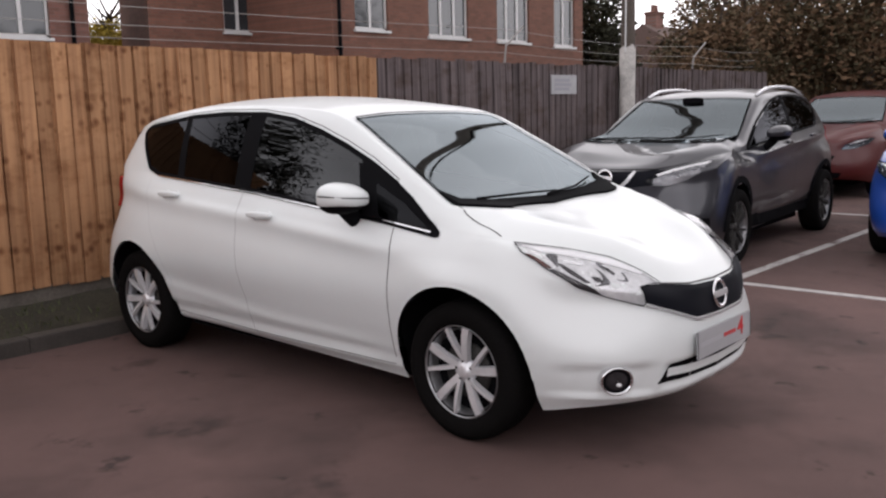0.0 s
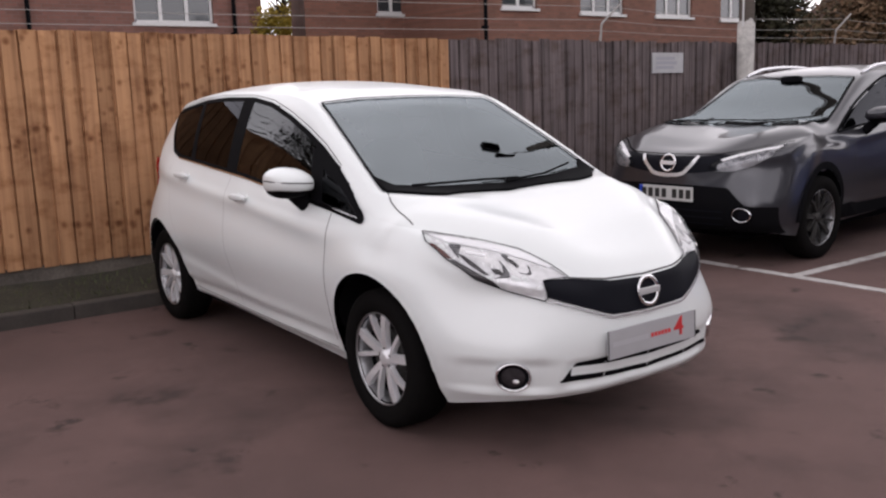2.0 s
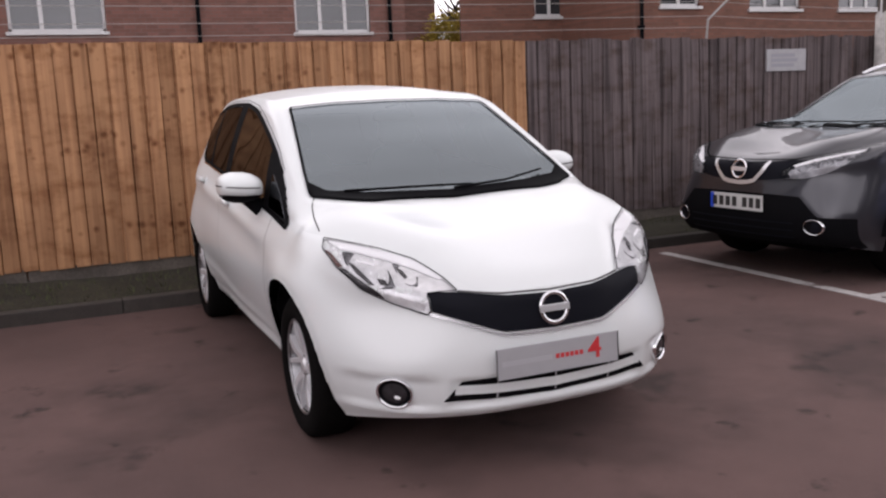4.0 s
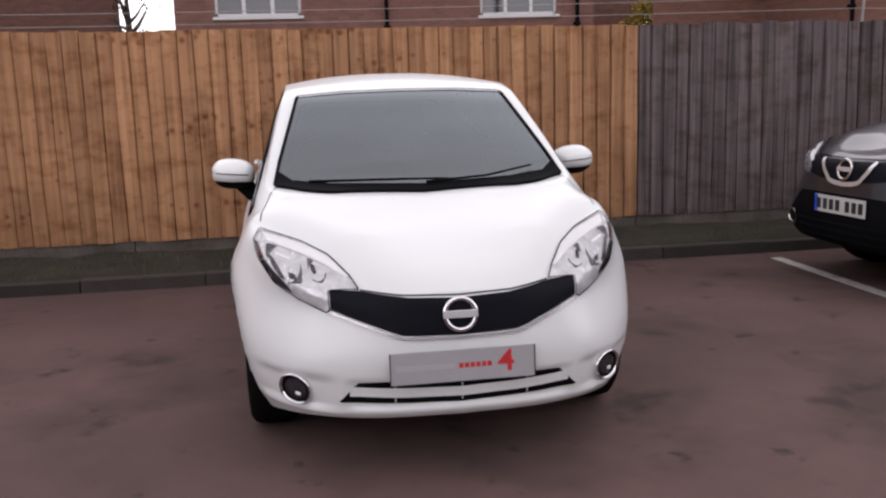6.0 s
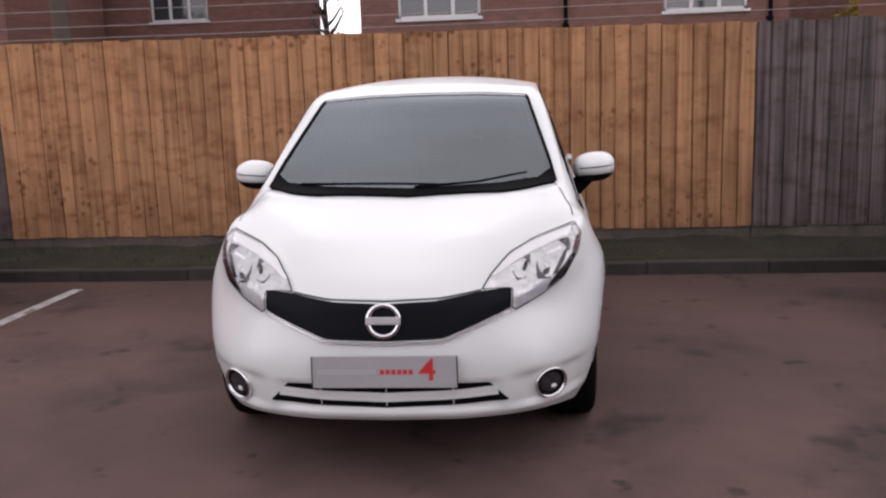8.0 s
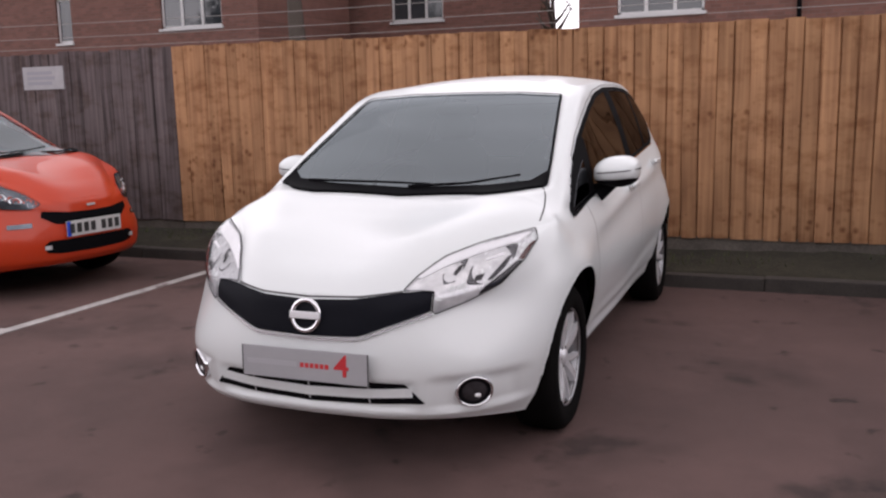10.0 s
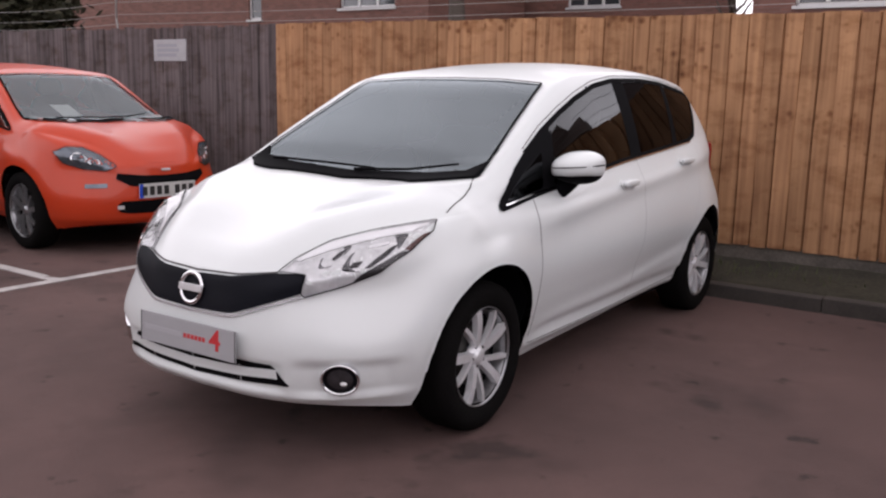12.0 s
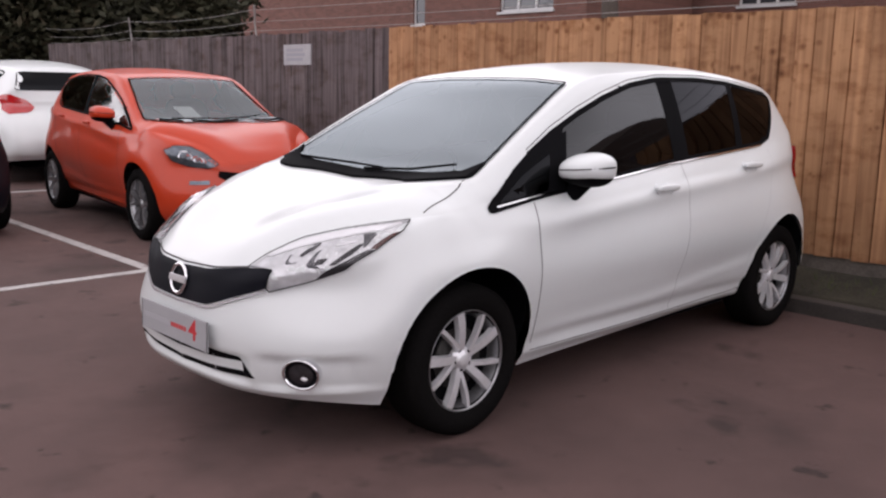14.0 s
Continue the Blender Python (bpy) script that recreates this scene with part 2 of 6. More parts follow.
def line_material():
    """Old line paint, scuffed through to the tarmac in places."""
    m = material("worn_white_line_paint", (0.42, 0.40, 0.39), 0.8, grain=0.25, grain_scale=90, stain=0.3, stain_scale=6)
    n, l = m.node_tree.nodes, m.node_tree.links
    p = n["Principled BSDF"]
    src = p.inputs["Base Color"].links[0].from_socket
    co = next(q for q in n if q.type == "TEX_COORD")
    for scale, lo, hi in ((2.2, .57, .66), (23.0, .58, .68)):
        t = n.new("ShaderNodeTexNoise")
        t.inputs["Scale"].default_value, t.inputs["Detail"].default_value, t.inputs["Roughness"].default_value = scale, 6, 0.7
        l.new(co.outputs["Object"], t.inputs["Vector"])
        r = n.new("ShaderNodeMapRange")
        r.inputs["From Min"].default_value, r.inputs["From Max"].default_value = lo, hi
        l.new(t.outputs["Fac"], r.inputs["Value"])
        mx = n.new("ShaderNodeMix")
        mx.data_type = "RGBA"
        mx.inputs["B"].default_value = (0.10, 0.062, 0.056, 1)
        l.new(r.outputs[0], mx.inputs["Factor"]), l.new(src, mx.inputs["A"])
        src = mx.outputs["Result"]
    l.new(src, p.inputs["Base Color"])
    return m


M_LINE = line_material()
M_KERB = material("kerb_concrete", (0.040, 0.034, 0.030), 0.9, grain=0.25, grain_scale=90, stain=0.35, stain_scale=5, bump=0.5, per_object=0.12)
M_VERGE = material("mossy_soil", (0.026, 0.023, 0.014), 0.95, grain=0.45, grain_scale=50, stain=0.5, stain_scale=4, bump=0.9)
M_GRASS = material("grass_blades", (0.065, 0.075, 0.030), 0.8, stain=0.4, stain_scale=6)
M_GRAVELBOARD = material("concrete_gravel_board", (0.098, 0.084, 0.072), 0.9, grain=0.25, grain_scale=60, stain=0.45, stain_scale=3, bump=0.5)
M_WOOD_NEW = wood_material("new_fence_timber", (0.415, 0.226, 0.117), (0.165, 0.078, 0.041))
M_WOOD_OLD = wood_material("weathered_grey_timber", (0.138, 0.111, 0.112), (0.030, 0.024, 0.025), streak=0.75, knots=False)
M_BRICK = brick_material("red_brickwork", (0.165, 0.070, 0.047), (0.120, 0.076, 0.058))
M_BRICK_DARK = brick_material("dull_red_brickwork", (0.175, 0.078, 0.060), (0.140, 0.092, 0.078))
M_ROOF = material("roof_tiles", (0.10, 0.065, 0.055), 0.85, grain=0.2, grain_scale=12)
M_UPVC = material("white_upvc", (0.52, 0.52, 0.52), 0.4, grain=0.03, grain_scale=20)
M_HOUSE_GLASS = material("house_window_glass", (0.03, 0.035, 0.04), 0.04, spec=0.8, stain=0.3, stain_scale=0.8)
M_CURTAIN = material("net_curtain", (0.35, 0.34, 0.32), 0.9, grain=0.1)
M_POLE_PAINT = material("flaking_white_paint", (0.46, 0.44, 0.42), 0.8, grain=0.2, stain=0.4, stain_scale=7, bump=0.4)
M_POLE_WOOD = material("creosoted_pole", (0.075, 0.06, 0.05), 0.9, grain=0.3, stain=0.3, bump=0.4)
M_WIRE = material("galvanised_wire", (0.30, 0.285, 0.275), 0.6, metal=0.3, grain=0.1)
M_SIGN = material("sign_board", (0.36, 0.355, 0.37), 0.6, stain=0.12, stain_scale=8)
M_INK = material("faded_sign_ink", (0.30, 0.30, 0.33), 0.7)
M_WHITE = material("white_car_paint", (0.690, 0.718, 0.720), 0.36, coat=0.5, coat_rough=0.14, grain=0.01, grain_scale=3)
M_GREY = material("metallic_grey_car_paint", (0.036, 0.036, 0.044), 0.3, metal=0.45, coat=0.6, grain=0.03, grain_scale=900)
M_ORANGE = material("orange_car_paint", (0.47, 0.036, 0.006), 0.4, coat=0.3, spec=0.35, grain=0.01, grain_scale=3)
M_RED = material("red_car_paint", (0.070, 0.004, 0.004), 0.45, coat=0.2, grain=0.01, grain_scale=3)
M_BLUE = material("blue_car_paint", (0.012, 0.06, 0.32), 0.35, coat=1.0, grain=0.01, grain_scale=3)
M_TYRE = material("tyre_rubber", (0.006, 0.0055, 0.0055), 0.9, spec=0.05, grain=0.2, grain_scale=80, bump=0.3)
M_ALLOY = material("silver_alloy", (0.70, 0.70, 0.72), 0.27, metal=0.6, grain=0.04, grain_scale=40)
M_SPOKE = material("satin_alloy", (0.72, 0.72, 0.74), 0.36, metal=0.45, grain=0.06, grain_scale=40)
M_BARREL = material("wheel_barrel", (0.30, 0.30, 0.31), 0.30, metal=0.8, grain=0.15)
M_DARKMETAL = material("brake_iron", (0.05, 0.048, 0.046), 0.6, metal=0.7, grain=0.2)
M_TRIM = material("black_plastic", (0.005, 0.005, 0.006), 0.72, spec=0.035, grain=0.1, grain_scale=120)
M_GLOSSBLACK = material("gloss_black_panel", (0.005, 0.0055, 0.009), 0.55, spec=0.09, grain=0.05, grain_scale=200)
M_SEAM = material("panel_gap", (0.07, 0.07, 0.07), 0.9)
M_CHROME = material("chrome", (0.75, 0.75, 0.77), 0.12, metal=1.0)
M_LAMP = material("lamp_reflector", (0.68, 0.68, 0.70), 0.2, metal=0.35, grain=0.25, grain_scale=26)
M_POD = material("lamp_bowl", (0.13, 0.128, 0.138), 0.2, metal=0.5, grain=0.7, grain_scale=30)
M_LENS = glass_material("clear_lamp_lens", (1, 1, 1), 0.97, 1.22)
M_BOWL = material("dark_lamp_shade", (0.035, 0.032, 0.036), 0.25, metal=0.2, grain=0.4, grain_scale=30)
M_AMBER = material("amber_lamp_side", (0.09, 0.030, 0.026), 0.25, grain=0.4, grain_scale=30)
M_GREYLAMP = material("grey_lamp_reflector", (0.27, 0.27, 0.29), 0.25, metal=0.3, grain=0.4, grain_scale=30)
M_SMOKED = material("smoked_lamp_reflector", (0.13, 0.145, 0.17), 0.2, metal=0.6, grain=0.3, grain_scale=26)
M_BRIGHT = material("bright_lamp_strip", (0.88, 0.88, 0.9), 0.3)
M_TAIL = material("red_lamp", (0.42, 0.01, 0.012), 0.15, coat=1.0)
M_WINDSCREEN = glass_material("windscreen_glass", (0.86, 0.95, 0.92), 0.20, 2.52, (0.85, 0.95, 1.0))
M_PRIVACY = glass_material("dark_privacy_glass", (0.8, 0.8, 0.85), 0.03, 1.43, (0.34, 0.35, 0.38))
M_SIDEGLASS = glass_material("tinted_side_glass", (0.85, 0.9, 0.88), 0.05, 1.62, (0.62, 0.64, 0.66))
M_CLEARGLASS = glass_material("clear_side_glass", (0.85, 0.92, 0.9), 0.8, 2.6)
M_CLEARSCREEN = glass_material("clear_windscreen_glass", (0.90, 0.95, 0.93), 0.97, 2.0, (0.90, 0.97, 1.0))
M_FARSCREEN = glass_material("tinted_windscreen_glass", (0.84, 0.93, 0.93), 0.20, 2.15, (0.80, 0.90, 0.95))
M_CABIN = material("dark_cabin_trim", (0.022, 0.022, 0.024), 0.8, grain=0.15, grain_scale=80)
M_SEAT = material("seat_cloth", (0.03, 0.03, 0.033), 0.95, grain=0.2, grain_scale=150)
M_PLATE = material("silver_plate", (0.36, 0.36, 0.375), 0.5, stain=0.05, stain_scale=8)
M_PLATE_WHITE = material("white_plate", (0.52, 0.52, 0.51), 0.5)
M_PLATE_RED = material("red_print", (0.55, 0.03, 0.035), 0.5)
M_PLATE_BLUE = material("blue_band", (0.01, 0.06, 0.5), 0.5)
M_PRINT = material("black_print", (0.02, 0.02, 0.02), 0.5)
M_FAINT = material("faint_print", (0.40, 0.40, 0.42), 0.5)
M_PAPER = material("white_paper", (0.8, 0.8, 0.82), 0.8)
M_BARK = material("bark", (0.07, 0.055, 0.045), 0.9, grain=0.3, bump=0.6)
M_LEAF_DARK = leaf_material("dark_leaves", (0.014, 0.013, 0.009), (0.030, 0.031, 0.016), (0.048, 0.038, 0.022))
M_LEAF_BROWN = leaf_material("autumn_leaves", (0.034, 0.032, 0.016), (0.064, 0.050, 0.026), (0.125, 0.072, 0.040), (0.17, 0.11, 0.066))
M_LEAF_YELLOW = leaf_material("yellowing_leaves", (0.14, 0.12, 0.02), (0.38, 0.28, 0.04), (0.5, 0.40, 0.09))


# ---- mesh helpers ----
def part(name, bm, mat, parent=None, label="", smooth=False):
    """Links a bmesh as one mesh object, under a thing or a part where one is given."""
    me = bpy.data.meshes.new(name)
    bm.to_mesh(me)
    bm.free()
    me.materials.append(mat)
    if smooth:
        me.polygons.foreach_set("use_smooth", [True] * len(me.polygons))
    ob = new(name, me)
    if parent is not None:
        ob.parent = parent
    if label:
        tagged(ob, label)
    return ob


def shared(name, me, parent, m):
    """A piece that shares its mesh with its like."""
    ob = new(name, me)
    ob.parent = parent
    ob.matrix_basis = m
    return ob


def thing(name, label, category, m=None, group="", kind=""):
    ob = tagged(new(name), label, category, group, kind)
    if m is not None:
        ob.matrix_basis = m
    return ob


def box(bm, x0, x1, y0, y1, z0, z1, bevel=0.0):
    g = bmesh.ops.create_cube(bm, size=1.0, matrix=Matrix.LocRotScale(((x0 + x1) / 2, (y0 + y1) / 2, (z0 + z1) / 2), None, (x1 - x0, y1 - y0, z1 - z0)))
    if bevel:
        edges = {e for v in g["verts"] for e in v.link_edges}
        bmesh.ops.bevel(bm, geom=list(edges), offset=bevel, segments=2, affect="EDGES", profile=0.7)
    return bm


def box_part(name, x0, x1, y0, y1, z0, z1, mat, parent=None, bevel=0.0, label=""):
    return part(name, box(bmesh.new(), x0, x1, y0, y1, z0, z1, bevel), mat, parent, label)


def tube(bm, pts, r0, r1=None, sides=8):
    """A round bar along points, thinning from r0 to r1."""
    r1 = r0 if r1 is None else r1
    rings = []
    for i, q in enumerate(pts):
        q = Vector(q)
        a = Vector(pts[max(0, i - 1)])
        b = Vector(pts[min(len(pts) - 1, i + 1)])
        d = (b - a).normalized()
        s = d.cross(Vector((0.31, 0.17, 0.93))).normalized()
        u = s.cross(d)
        r = r0 + (r1 - r0) * i / max(1, len(pts) - 1)
        rings.append([bm.verts.new(q + (s * math.cos(k * math.tau / sides) + u * math.sin(k * math.tau / sides)) * r) for k in range(sides)])
    for a, b in zip(rings, rings[1:]):
        for k in range(sides):
            bm.faces.new((a[k], a[(k + 1) % sides], b[(k + 1) % sides], b[k]))
    bm.faces.new(rings[0][::-1]), bm.faces.new(rings[-1])
    return bm


def lathe(bm, profile, sides=32, axis="x"):
    """Turns a profile of (along the axis, radius) about the x axis."""
    rings = [[bm.verts.new((a, r * math.cos(k * math.tau / sides), r * math.sin(k * math.tau / sides))) for k in range(sides)] for a, r in profile]
    for a, b in zip(rings, rings[1:]):
        for k in range(sides):
            bm.faces.new((a[k], a[(k + 1) % sides], b[(k + 1) % sides], b[k]))
    return bm


def text_part(name, words, size, mat, parent, m, squash=1.0, depth=0.0015):
    """Words in the built-in face, as a mesh under their thing."""
    cu = bpy.data.curves.new(name, "FONT")
    cu.offset = size * 0.010
    cu.body, cu.size, cu.align_x, cu.align_y, cu.extrude = words, size, "CENTER", "CENTER", depth
    tmp = bpy.data.objects.new("tmp", cu)
    scene.collection.objects.link(tmp)
    me = bpy.data.meshes.new_from_object(tmp.evaluated_get(bpy.context.evaluated_depsgraph_get()))
    bpy.data.objects.remove(tmp)
    me.materials.clear()
    me.materials.append(mat)
    ob = new(name, me)
    ob.parent = parent
    ob.matrix_basis = m @ Matrix.Diagonal((squash, 1, 1, 1))
    return ob


# ---- the setting: ground, lines, verge ----
FENCE_Y = 3.72
JOIN_A, JOIN_B = 2.36, -4.09
part("ground", box(bmesh.new(), -2500, 2500, -2500, 2500, -0.5, 0.0), M_ASPHALT)
tagged(bpy.data.objects["ground"], "worn brownish tarmac of a small car park", "ground", kind="structure")


def line(label, x0, x1, y0, y1):
    ob = box_part("road_marking", x0, x1, y0, y1, -0.02, 0.004, M_LINE)
    tagged(ob, label, "road marking", "bay lines", kind="structure")


line("worn white bay line painted across the tarmac", -3.05, -2.96, -4.2, 2.72)
line("worn white bay line painted across the tarmac", 3.16, 3.25, -4.2, 2.80)
line("worn white line between bays, along the fence", 3.25, 7.9, 0.54, 0.63)
line("worn white line between bays, along the fence", -8.3, -3.05, 0.46, 0.55)
line("faded white bay end line behind the parked car", 8.1, 8.2, -4.2, 2.6)
line("faded white bay end line behind the parked car", -8.5, -8.4, -4.2, 2.6)

# verge: a strip of moss and soil that rises to the fence
bm = bmesh.new()
NX, NY = 220, 7
grid = []
for i in range(NX + 1):
    x = -16 + 32 * i / NX
    row = []
    for j in range(NY + 1):
        f = j / NY
        y = 3.155 + (FENCE_Y + 0.1 - 3.155) * f
        z = 0.075 + 0.13 * f + 0.03 * noise.noise((x * 2.3, y * 5, 1.7)) + 0.015 * noise.noise((x * 9, y * 9, 4))
        row.append(bm.verts.new((x, y, z)))
    grid.append(row)
for a, b in zip(grid, grid[1:]):
    for j in range(NY):
        bm.faces.new((a[j], b[j], b[j + 1], a[j + 1]))
for i in range(NX):
    a, b = grid[i][0], grid[i + 1][0]
    a2, b2 = bm.verts.new((a.co.x, a.co.y, -0.1)), bm.verts.new((b.co.x, b.co.y, -0.1))
    bm.faces.new((a, a2, b2, b))
tagged(part("verge", bm, M_VERGE, smooth=True), "narrow mossy soil verge between kerb and fence", "verge", kind="structure")


# ---- cars: a lofted skin, with panels, glass, lamps and wheels laid on it ----
from mathutils.bvhtree import BVHTree
from mathutils.interpolate import poly_3d_calc

# Half outline curves from the nose's middle to the tail's middle, lowest first (x out, y back, z up; front axle at y 0).
SKIN = [
    [(0, -.775, .240), (.30, -.755, .242), (.52, -.665, .238), (.64, -.52, .218), (.70, -.37, .192), (.725, 0, .19), (.705, .42, .195), (.705, 1.2, .215), (.705, 2.1, .235), (.72, 2.6, .24), (.70, 2.95, .25), (.60, 3.10, .27), (.35, 3.17, .28), (0, 3.19, .28)],
    [(0, -.81, .30), (.30, -.79, .30), (.55, -.695, .30), (.69, -.53, .30), (.755, -.37, .30), (.785, 0, .32), (.755, .42, .30), (.755, 1.2, .30), (.755, 2.1, .31), (.79, 2.6, .33), (.76, 2.97, .34), (.66, 3.15, .36), (.40, 3.22, .36), (0, 3.24, .36)],
    [(0, -.82, .44), (.30, -.805, .44), (.56, -.70, .45), (.71, -.52, .46), (.785, -.37, .47), (.835, 0, .50), (.80, .42, .47), (.80, 1.2, .47), (.80, 2.1, .48), (.828, 2.6, .50), (.765, 2.97, .50), (.66, 3.15, .50), (.40, 3.23, .50), (0, 3.25, .50)],
    [(0, -.812, .545), (.25, -.797, .56), (.49, -.68, .62), (.67, -.48, .64), (.775, -.33, .655), (.845, 0, .69), (.825, .42, .63), (.833, 1.2, .63), (.833, 2.1, .65), (.832, 2.6, .69), (.752, 2.95, .68), (.655, 3.09, .66), (.40, 3.17, .66), (0, 3.19, .66)],
    [(0, -.80, .62), (.25, -.78, .635), (.49, -.66, .70), (.685, -.44, .752), (.765, -.25, .79), (.80, .05, .80), (.81, .42, .80), (.815, 1.2, .835), (.815, 2.1, .885), (.782, 2.57, .92), (.700, 2.88, .90), (.62, 2.98, .88), (.40, 3.05, .86), (0, 3.08, .86)],
    [(0, -.79, .665), (.25, -.765, .675), (.468, -.602, .748), (.672, -.385, .832), (.739, -.205, .868), (.766, .02, .868), (.785, .42, .872), (.79, 1.2, .925), (.78, 2.1, .985), (.763, 2.58, 1.02), (.69, 2.88, 1.01), (.61, 2.965, 1.0), (.39, 3.035, .985), (0, 3.055, .985)],
    [(0, -.775, .69), (.25, -.745, .70), (.42, -.57, .79), (.57, -.36, .85), (.70, -.20, .887), (.735, .0, .913), (.750, .42, .932), (.755, 1.2, 1.0), (.735, 2.1, 1.07), (.715, 2.6, 1.10), (.66, 2.90, 1.10), (.60, 2.97, 1.10), (.38, 3.03, 1.09), (0, 3.04, 1.09)],
]
# y, rail x, rail z, middle z of the upper skin
TOP = [(-.775, .0, .69, .69), (-.72, .19, .725, .738), (-.6, .30, .775, .795), (-.45, .38, .83, .848), (-.2, .48, .893, .905), (-.02, .60, .968, .945), (.10, .670, .998, .984),
       (.30, .666, 1.101, 1.100), (.60, .632, 1.259, 1.266), (.90, .597, 1.400, 1.414), (1.05, .588, 1.433, 1.454), (1.30, .585, 1.452, 1.495), (1.60, .59, 1.466, 1.518),
       (2.0, .585, 1.466, 1.522), (2.4, .565, 1.44, 1.50), (2.75, .53, 1.395, 1.455), (2.9, .50, 1.36, 1.42)]


def hermite(ts, ps, t):
    """Smooth curve through points ps at knots ts."""
    ts, ps = np.asarray(ts, float), np.asarray(ps, float)
    d = np.diff(ps, axis=0) / np.diff(ts)[:, None]
    g = np.vstack([d[:1], (d[1:] * np.diff(ts)[:-1, None] + d[:-1] * np.diff(ts)[1:, None]) / (ts[2:] - ts[:-2])[:, None], d[-1:]])
    k = np.clip(np.searchsorted(ts, t, side="right") - 1, 0, len(ts) - 2)
    h = ts[k + 1] - ts[k]
    s = ((t - ts[k]) / h)[:, None]
    h = h[:, None]
    return (2 * s**3 - 3 * s**2 + 1) * ps[k] + (s**3 - 2 * s**2 + s) * h * g[k] + (3 * s**2 - 2 * s**3) * ps[k + 1] + (s**3 - s**2) * h * g[k + 1]


def car_skin(warp, arches, sculpt=False, nu=190, nv=52, nl=130, nw=26):
    """The whole outer skin: a band round the car and a lid over it, mirrored. Returns vertices and faces."""
    curves = np.array([[warp(*p) for p in c] for c in SKIN])
    ref = curves[2]
    tu = np.concatenate([[0], np.cumsum(np.linalg.norm(np.diff(ref, axis=0), axis=1))])
    u = np.linspace(0, tu[-1], nu)
    rows = np.array([hermite(tu, c, u) for c in curves])
    tv = np.arange(len(curves), dtype=float)
    v = np.linspace(0, tv[-1], nv)
    band = np.array([hermite(tv, rows[:, i], v) for i in range(nu)])
    edge = rows[-1]
    verts, faces = [], []

    def sheet(g):
        base = len(verts)
        a, b = g.shape[:2]
        verts.extend(map(tuple, g.reshape(-1, 3)))
        for i in range(a - 1):
            for j in range(b - 1):
                q = base + i * b + j
                faces.append((q, q + b, q + b + 1, q + 1))
        return base

    # character lines: a raised shoulder sweep and a hollow above the sill
    unit = [warp(0, q, .8)[1] for q in (.35, 1.3, 2.2, 2.75)]
    z_top = [warp(0, 0, q)[2] for q in (.80, .885, .955, .985)]
    sill = warp(0, 0, .252)[2]
    z_low = [warp(0, 0, q)[2] for q in (.33, .36, .44, .56)]
    for i in range(nu):
        for j in range(nv):
            x, y, z = band[i, j]
            if unit[0] - .1 < y < unit[3] + .1 and x > .3:
                w = min(1, max(0, (y - unit[0] + .1) / .35)) * min(1, max(0, (unit[3] + .1 - y) / .35))
                d = z - np.interp(y, unit, z_top)
                e = z - np.interp(y, unit, z_low)
                x += w * (.008 * math.exp(-(d / .035) ** 2) - .006 * math.exp(-((d + .085) / .06) ** 2) - .0045 * math.exp(-((e - .05) / .05) ** 2) + .003 * math.exp(-(e / .025) ** 2))
                x += w * (.010 * math.exp(-((z - sill) / .020) ** 2) - .010 * math.exp(-((z - sill - .062) / .030) ** 2))
                band[i, j] = (x, y, z)
    # the face: fog lamp pods and the lower intake set back, a chin below
    if sculpt:
        ramp = lambda v, a, b: min(1.0, max(0.0, (v - a) / (b - a)))
        for i in range(nu):
            for j in range(nv):
                x, y, z = band[i, j]
                if y < -.30:
                    pod = ramp(x, .43, .52) * (1 - ramp(x, .70, .76)) * ramp(z, .265, .295) * (1 - ramp(z, .385, .415))
                    slot = (1 - ramp(x, .38, .43)) * ramp(z, .275, .295) * (1 - ramp(z, .380, .395))
                    chin = math.exp(-((z - .255) / .022) ** 2) * (1 - ramp(x, .45, .6))
                    band[i, j] = (x - .008 * pod, y + .020 * pod + .012 * slot - .012 * chin, z)
    # pull the band's vertices onto the wheel arches
    reach = 0.018 * 190 / nu
    for i in range(nu):
        for j in range(nv):
            x, y, z = band[i, j]
            for cy, cz, r in arches:
                d = math.hypot(y - cy, max(0, z - cz)) if z > cz else abs(y - cy)
                if abs(d - r) < reach and z < cz + r + .05:
                    if z > cz:
                        s = r / max(d, 1e-6)
                        band[i, j] = (x, cy + (y - cy) * s, cz + (z - cz) * s)
                    else:
                        band[i, j] = (x, cy + math.copysign(r, y - cy), z)
    sheet(band)
    top = np.array([(w[1], r[0], r[2], c[2]) for w, r, c in ((warp(0, y, zr), warp(rx, y, zr), warp(0, y, zc)) for y, rx, zr, zc in TOP)])
    y_end = top[-1][0]
    flat_to = warp(0, -.20, .9)[1]
    nose, bonnet_end = warp(0, -.76, .9)[1], warp(0, .14, .9)[1]
    keep = [k for k in range(nu) if edge[k][1] < y_end and (k == 0 or edge[k][1] > edge[k - 1][1])]
    lid = []
    for k in [*keep]:
        ex, y, ez = edge[k]
        rx, rz, cz = hermite(top[:, 0], top[:, 1:], np.array([max(y, top[0][0] + 1e-6)]))[0]
        rx = min(rx, ex * 0.97 + 1e-5)
        n1 = nw // 3
        blend = min(1.0, max(0.0, (y - flat_to) / 0.33))
        blend = blend * blend * (3 - 2 * blend)
        sec = []
        for q in range(n1):
            f = q / n1
            bulge = 0.012 * math.sin(math.pi * f)
            sec.append((ex + (rx - ex) * f + bulge, y, ez + (rz - ez) * f))
        for q in range(nw - n1):
            f = q / (nw - n1 - 1)
            x = rx * (1 - f)
            sec.append((x, y, rz + (cz - rz) * (1 - (1 - f) ** 2.3)))
